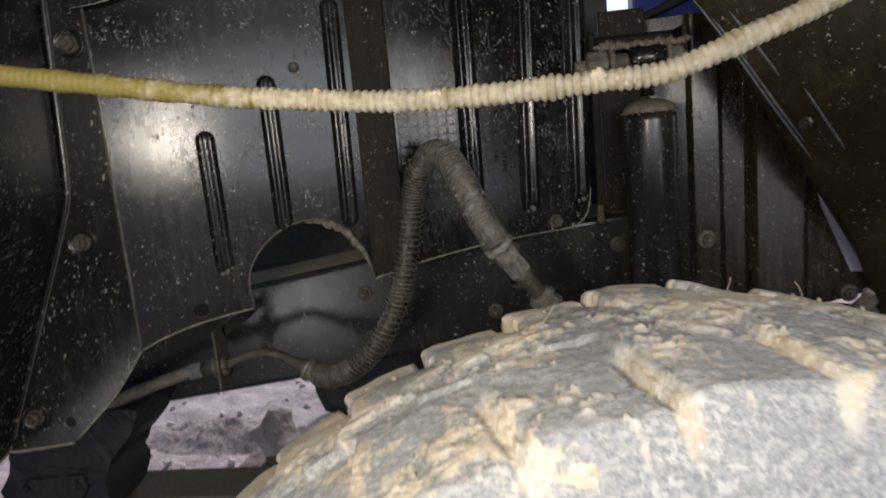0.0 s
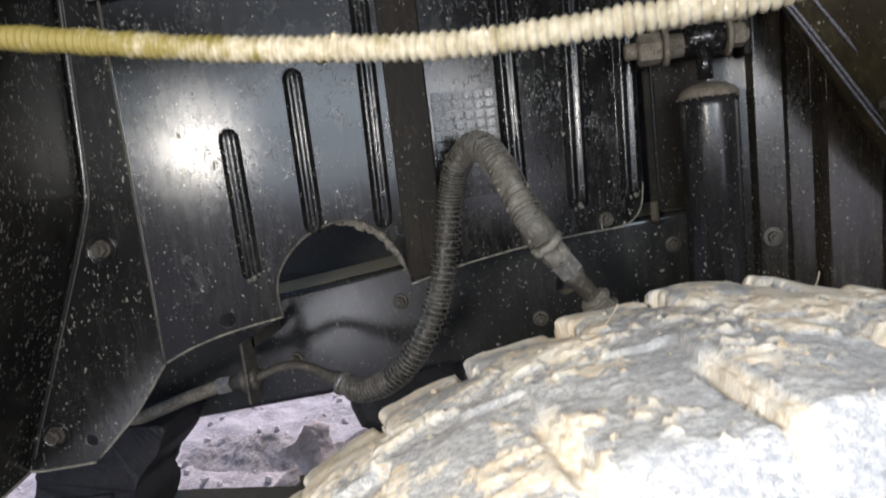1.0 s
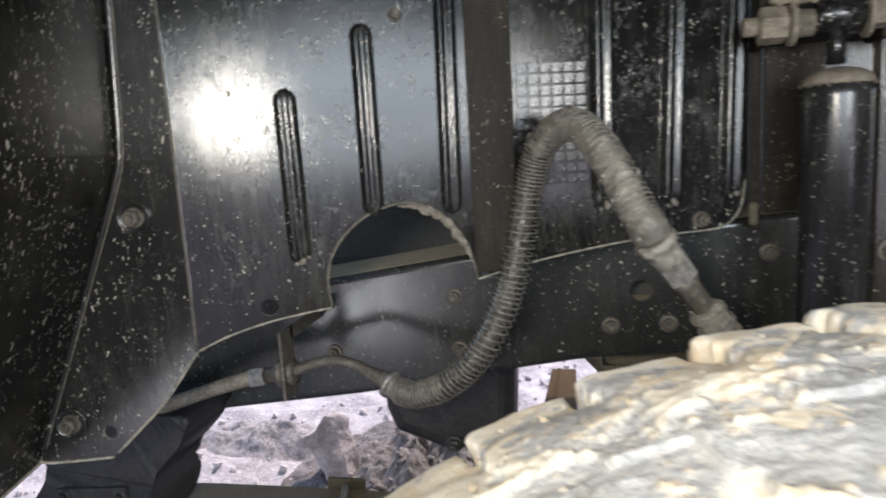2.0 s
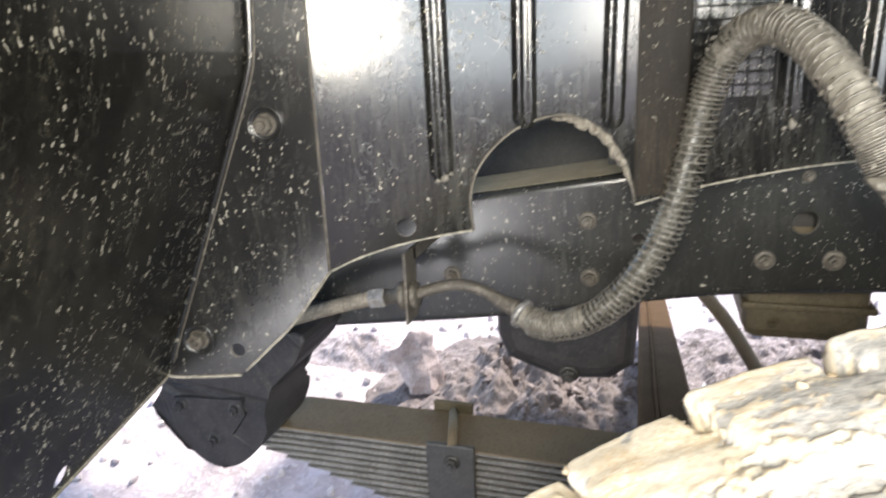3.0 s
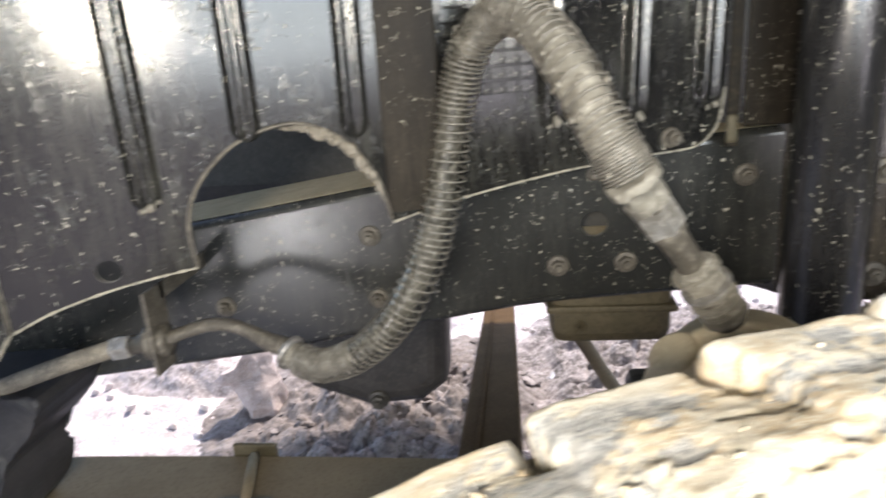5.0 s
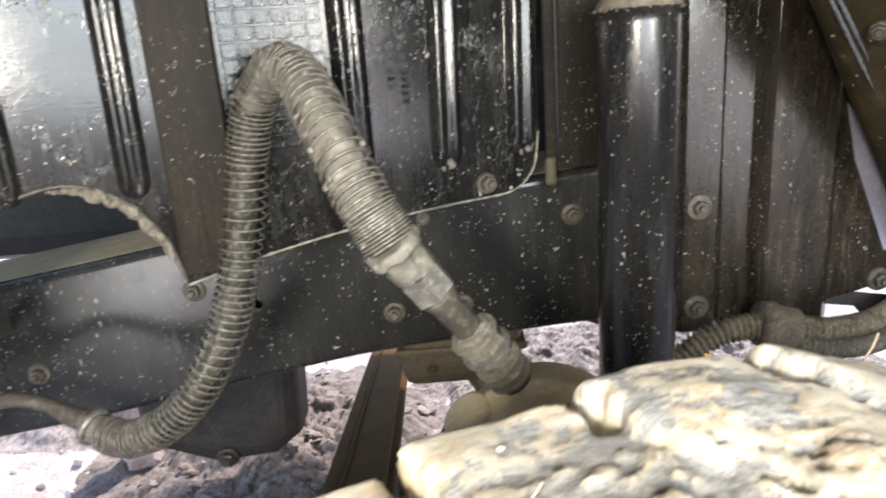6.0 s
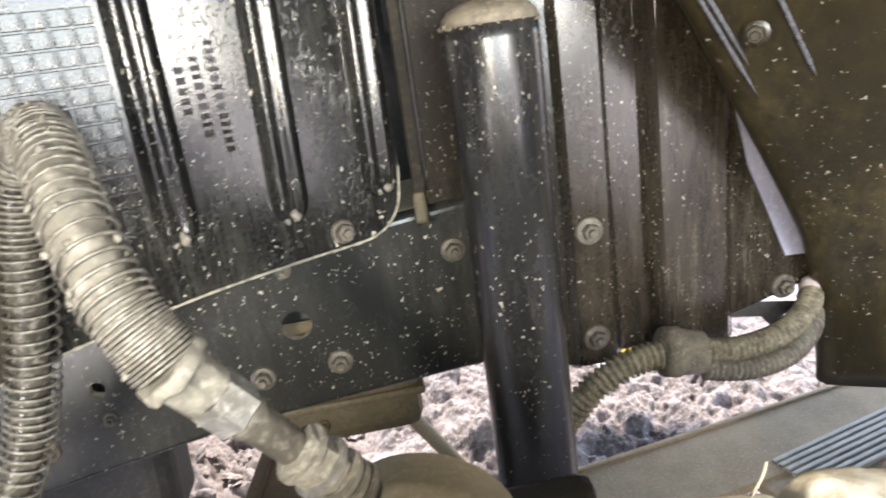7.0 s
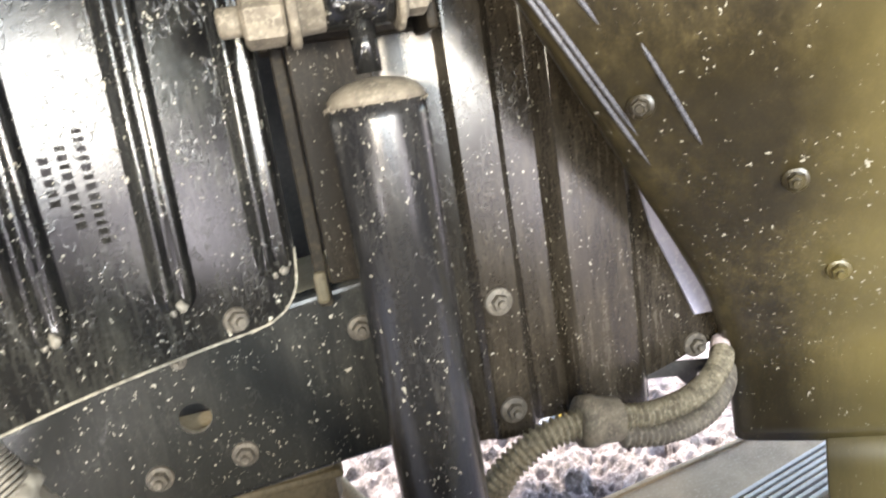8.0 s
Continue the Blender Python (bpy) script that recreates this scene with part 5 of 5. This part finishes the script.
part("joint", lathe(((0.0, 0.017), (0.003, 0.0270), (0.018, 0.0280), (0.020, 0.0255), (0.046, 0.0240), (0.049, 0.0185)), (0.580, 1.290, 0.874), (1, 0.02, -0.22), 18), CAP_DUST, loom, "dusty taped joint", smooth=True)
part("conduit", tube([(0.625, 1.290, 0.866), (0.677, 1.293, 0.858), (0.735, 1.305, 0.862), (0.785, 1.335, 0.876), (0.83, 1.40, 0.885)], ribbed(0.0125, 0.0020, 0.0068), 0.0014, 14), LOOM_TAN, loom, smooth=True)
part("conduit", tube([(0.625, 1.285, 0.846), (0.677, 1.285, 0.836), (0.735, 1.298, 0.836), (0.785, 1.33, 0.850), (0.83, 1.40, 0.86)], ribbed(0.0115, 0.0018, 0.0068), 0.0014, 14), RUBBER, loom, smooth=True)

part("connector", lathe(((0.0, 0.009), (0.002, 0.0125), (0.026, 0.0125), (0.030, 0.008)), (0.793, 1.352, 0.868), (0.35, 0.1, 0.9), 14), PINK_STONE, loom, "dusty pinkish connector", smooth=True)
part("clip_plate", sheet([(0.700, 0.869), (0.745, 0.872), (0.792, 0.864), (0.792, 0.828), (0.765, 0.828), (0.744, 0.853), (0.700, 0.860)], [ring(0.776, 0.846, 0.005, 10)], lambda x, z, d: Vector((x, 1.366 + d, z)), 0.003), (BLACK_STEEL, BLACK_STEEL), loom, "dark sheet clip with a hole")

step_plate = thing("step_plate", (1.0, 1.5, 0.43), "grey dusty sheet-metal step beside the chassis", "step")
STEP = Matrix.Translation((0.46, 1.660, 0.45)) @ Euler((0, 0, math.atan(0.17))).to_matrix().to_4x4()
part("plate", box((0.0, -0.17, -0.015), (1.1, 0.0, 0.0), 0.004, STEP), GREY_SHEET, step_plate, "tan-grey dusted tread plate")
part("edge", box((0.0, -0.006, -0.05), (1.1, 0.006, 0.004), 0.003, STEP), GREY_SHEET, step_plate)
for k in range(7):
    part("tread_strip", box((0.42, -0.185 - 0.014 * k, -0.012), (0.80, -0.176 - 0.014 * k, 0.004), 0.002, STEP @ Euler((0, 0, 0.10)).to_matrix().to_4x4()), TREAD, step_plate)
part("base", box((0.36, -0.285, -0.020), (0.84, -0.165, -0.003), 0.002, STEP @ Euler((0, 0, 0.10)).to_matrix().to_4x4()), GREY_SHEET, step_plate, "worn tan-grey ribbed base")
part("leg", box((0.70, -0.10, -0.50), (0.76, -0.04, -0.012), 0.004, STEP), GREY_SHEET, step_plate)
part("leg", box((0.10, -0.10, -0.50), (0.16, -0.04, -0.012), 0.004, STEP), GREY_SHEET, step_plate)

# ---- corrugated conduit across the arch ----
cable = thing("corrugated_conduit", (0.1, 0.53, 1.25), "cream corrugated conduit crusted with dried mud", "conduit")
CABLE = [(-0.41, 0.56, 1.345), (-0.25, 0.545, 1.322), (-0.14, 0.535, 1.304), (-0.047, 0.53, 1.287), (0.044, 0.53, 1.270), (0.102, 0.53, 1.262), (0.157, 0.53, 1.256), (0.211, 0.53, 1.255), (0.263, 0.53, 1.256), (0.300, 0.53, 1.257), (0.317, 0.53, 1.261), (0.346, 0.53, 1.271), (0.42, 0.54, 1.30), (0.62, 0.57, 1.40), (0.86, 0.62, 1.50)]
part("conduit", tube(CABLE, lambda run, f: 0.0046 + 0.0012 * max(0.0, noise.noise((run * 24, 4.0, 0)) + noise.noise((run * 90, 4.0, 0))) + 0.0025 * abs(math.sin(run * math.pi / 0.0047 + 0.5 * noise.noise((run * 40, 7.0, 0)))) ** 0.55 * (0.25 if 0.745 < f < 0.765 else 0.85 + 0.5 * noise.noise((run * 60, 9.0, 0))), 0.0008, 14), LOOM, cable, smooth=True)
rng = random.Random(11)
for x0 in (0.118, 0.102, 0.178, 0.262, 0.272, 0.282):
    spots = []
    path = smooth_path(CABLE, 0.002)
    near = min(path, key=lambda q: abs(q.x - x0))
    for k in range(5):
        s = rng.uniform(0.0022, 0.0045)
        spots.append((near + Vector((rng.uniform(-0.006, 0.006), rng.uniform(-0.004, 0.001), rng.uniform(-0.002, 0.004))), s, 0.8, 0.8, rng.uniform(0, 60)))
    part("mud_lump", clods(spots, 2), MUD, cable, "lump of dried mud", smooth=True)

# ---- stones and litter ----
pale = thing("stone", (-0.80, 2.52, 0.0), "pale pinkish stone standing on the ground", "stone")
bm = sheet([(-0.925, 0.150), (-0.900, 0.178), (-0.850, 0.190), (-0.812, 0.245), (-0.775, 0.200), (-0.745, 0.11), (-0.712, 0.0), (-0.71, -0.05), (-0.79, -0.05), (-0.80, 0.02), (-0.84, 0.08), (-0.865, 0.125)], [], lambda x, z, d: Vector((x + 0.25 * d, 2.46 + d + 0.2 * (z - 0.1), z)), 0.09)
bmesh.ops.subdivide_edges(bm, edges=bm.edges[:], cuts=4, use_grid_fill=True)
bmesh.ops.smooth_vert(bm, verts=bm.verts, factor=0.4, use_axis_x=True, use_axis_y=True, use_axis_z=True)
for f in bm.faces:
    f.material_index = 0
for v in bm.verts:
    v.co += Vector((0.014 * noise.noise(v.co * 14), 0.05 * noise.noise(v.co * 9 + Vector((5, 0, 0))), 0.014 * noise.noise(v.co * 12 + Vector((0, 7, 0))))) + noise.noise_vector(v.co * 34) * 0.007
part("block", bm, PINK_STONE, pale)
paper = thing("paper_scrap", (-1.215, 1.625, 0.0), "crumpled white paper scrap on the ground", "paper")
bm = bmesh.new()
bmesh.ops.create_grid(bm, x_segments=12, y_segments=12, size=0.062)
for v in bm.verts:
    v.co = Vector((-1.215, 1.625, ground_height(-1.215, 1.625) + 0.03)) + Vector((v.co.x * 0.9, v.co.y * 0.7, 0.04 * noise.noise(v.co * 22) + 0.15 * abs(v.co.x)))
bmesh.ops.solidify(bm, geom=bm.faces[:], thickness=0.0012)
part("sheet", bm, PAPER, paper)

scrap = thing("wrapper_scrap", (1.0, 2.59, 0.1), "crumpled pale blue and yellow wrapper on the broken earth", "litter")
for name, x, mat in (("blue_half", 0.975, BLUE_PLASTIC), ("yellow_half", 1.045, YELLOW)):
    bm = bmesh.new()
    bmesh.ops.create_grid(bm, x_segments=8, y_segments=8, size=0.05)
    base = broken_height(1.0, 2.59) + 0.04
    for v in bm.verts:
        v.co = Vector((x, 2.59, base)) + Vector((v.co.x * 0.8, v.co.y * 0.9, 0.5 * (v.co.y + 0.05) + 0.02 * noise.noise(v.co * 40 + Vector((x, 0, 0)))))
    bmesh.ops.solidify(bm, geom=bm.faces[:], thickness=0.0012)
    part(name, bm, mat, scrap)

# ---- the rest of the truck, which closes the place ----
body = thing("truck_body", (0, 1.5, 1.7), "dark underside of the truck body above the wheel arch", "truck body")
# Unseen roof, floor, fender and closing panels are added to bound the daylight.
part("arch_roof", box((-0.55, -0.25, TOP - 0.01), (1.4, 1.32, TOP + 0.02), 0.005), PLASTIC, body)
part("floor", box((-2.2, 1.30, 1.70), (2.6, 2.95, 1.76), 0.01), BLACK_STEEL, body)
part("cross_member", box((-0.6, 1.42, 1.455), (1.4, 1.54, 1.72), 0.01), BLACK_STEEL, body)
part("hanger_bracket", box((0.415, 1.40, 1.34), (0.62, 1.50, 1.392), 0.008), BLACK_STEEL, body)
# Added dark box that narrows the bright sky gap from the left.
part("sky_gap_blocker", box((0.352, 1.50, 1.24), (0.398, 1.52, 1.47), 0.004), BLACK_STEEL, body)
part("blue_housing", box((0.462, 1.60, 1.38), (0.66, 1.68, 1.60), 0.012), BLUE_PAINT, body, "blue painted housing above the rail")
part("brace", beam((0.40, 1.57, 1.385), (0.62, 1.57, 1.47), 0.012, 0.016), BLACK_STEEL, body)
# Added box: keeps the cut-out dark and the sun off axle and ground.
part("dark_blocker_box", box((-0.75, 1.72, 0.90), (1.30, 2.90, 1.40), 0.05), BLACK_STEEL, body, "dark box added behind the rail to block light")
part("outer_fender", box((-0.95, -0.30, 1.50), (1.5, -0.24, 1.95), 0.02), YELLOW, body, "unseen yellow outer fender added to bound the daylight")
part("front_closing_panel", box((-1.0, -0.30, 0.35), (-0.93, 1.0, 1.95), 0.01), PLASTIC, body)
part("rear_closing_panel", box((1.5, -0.30, 0.35), (1.57, 1.5, 1.95), 0.01), PLASTIC, body)
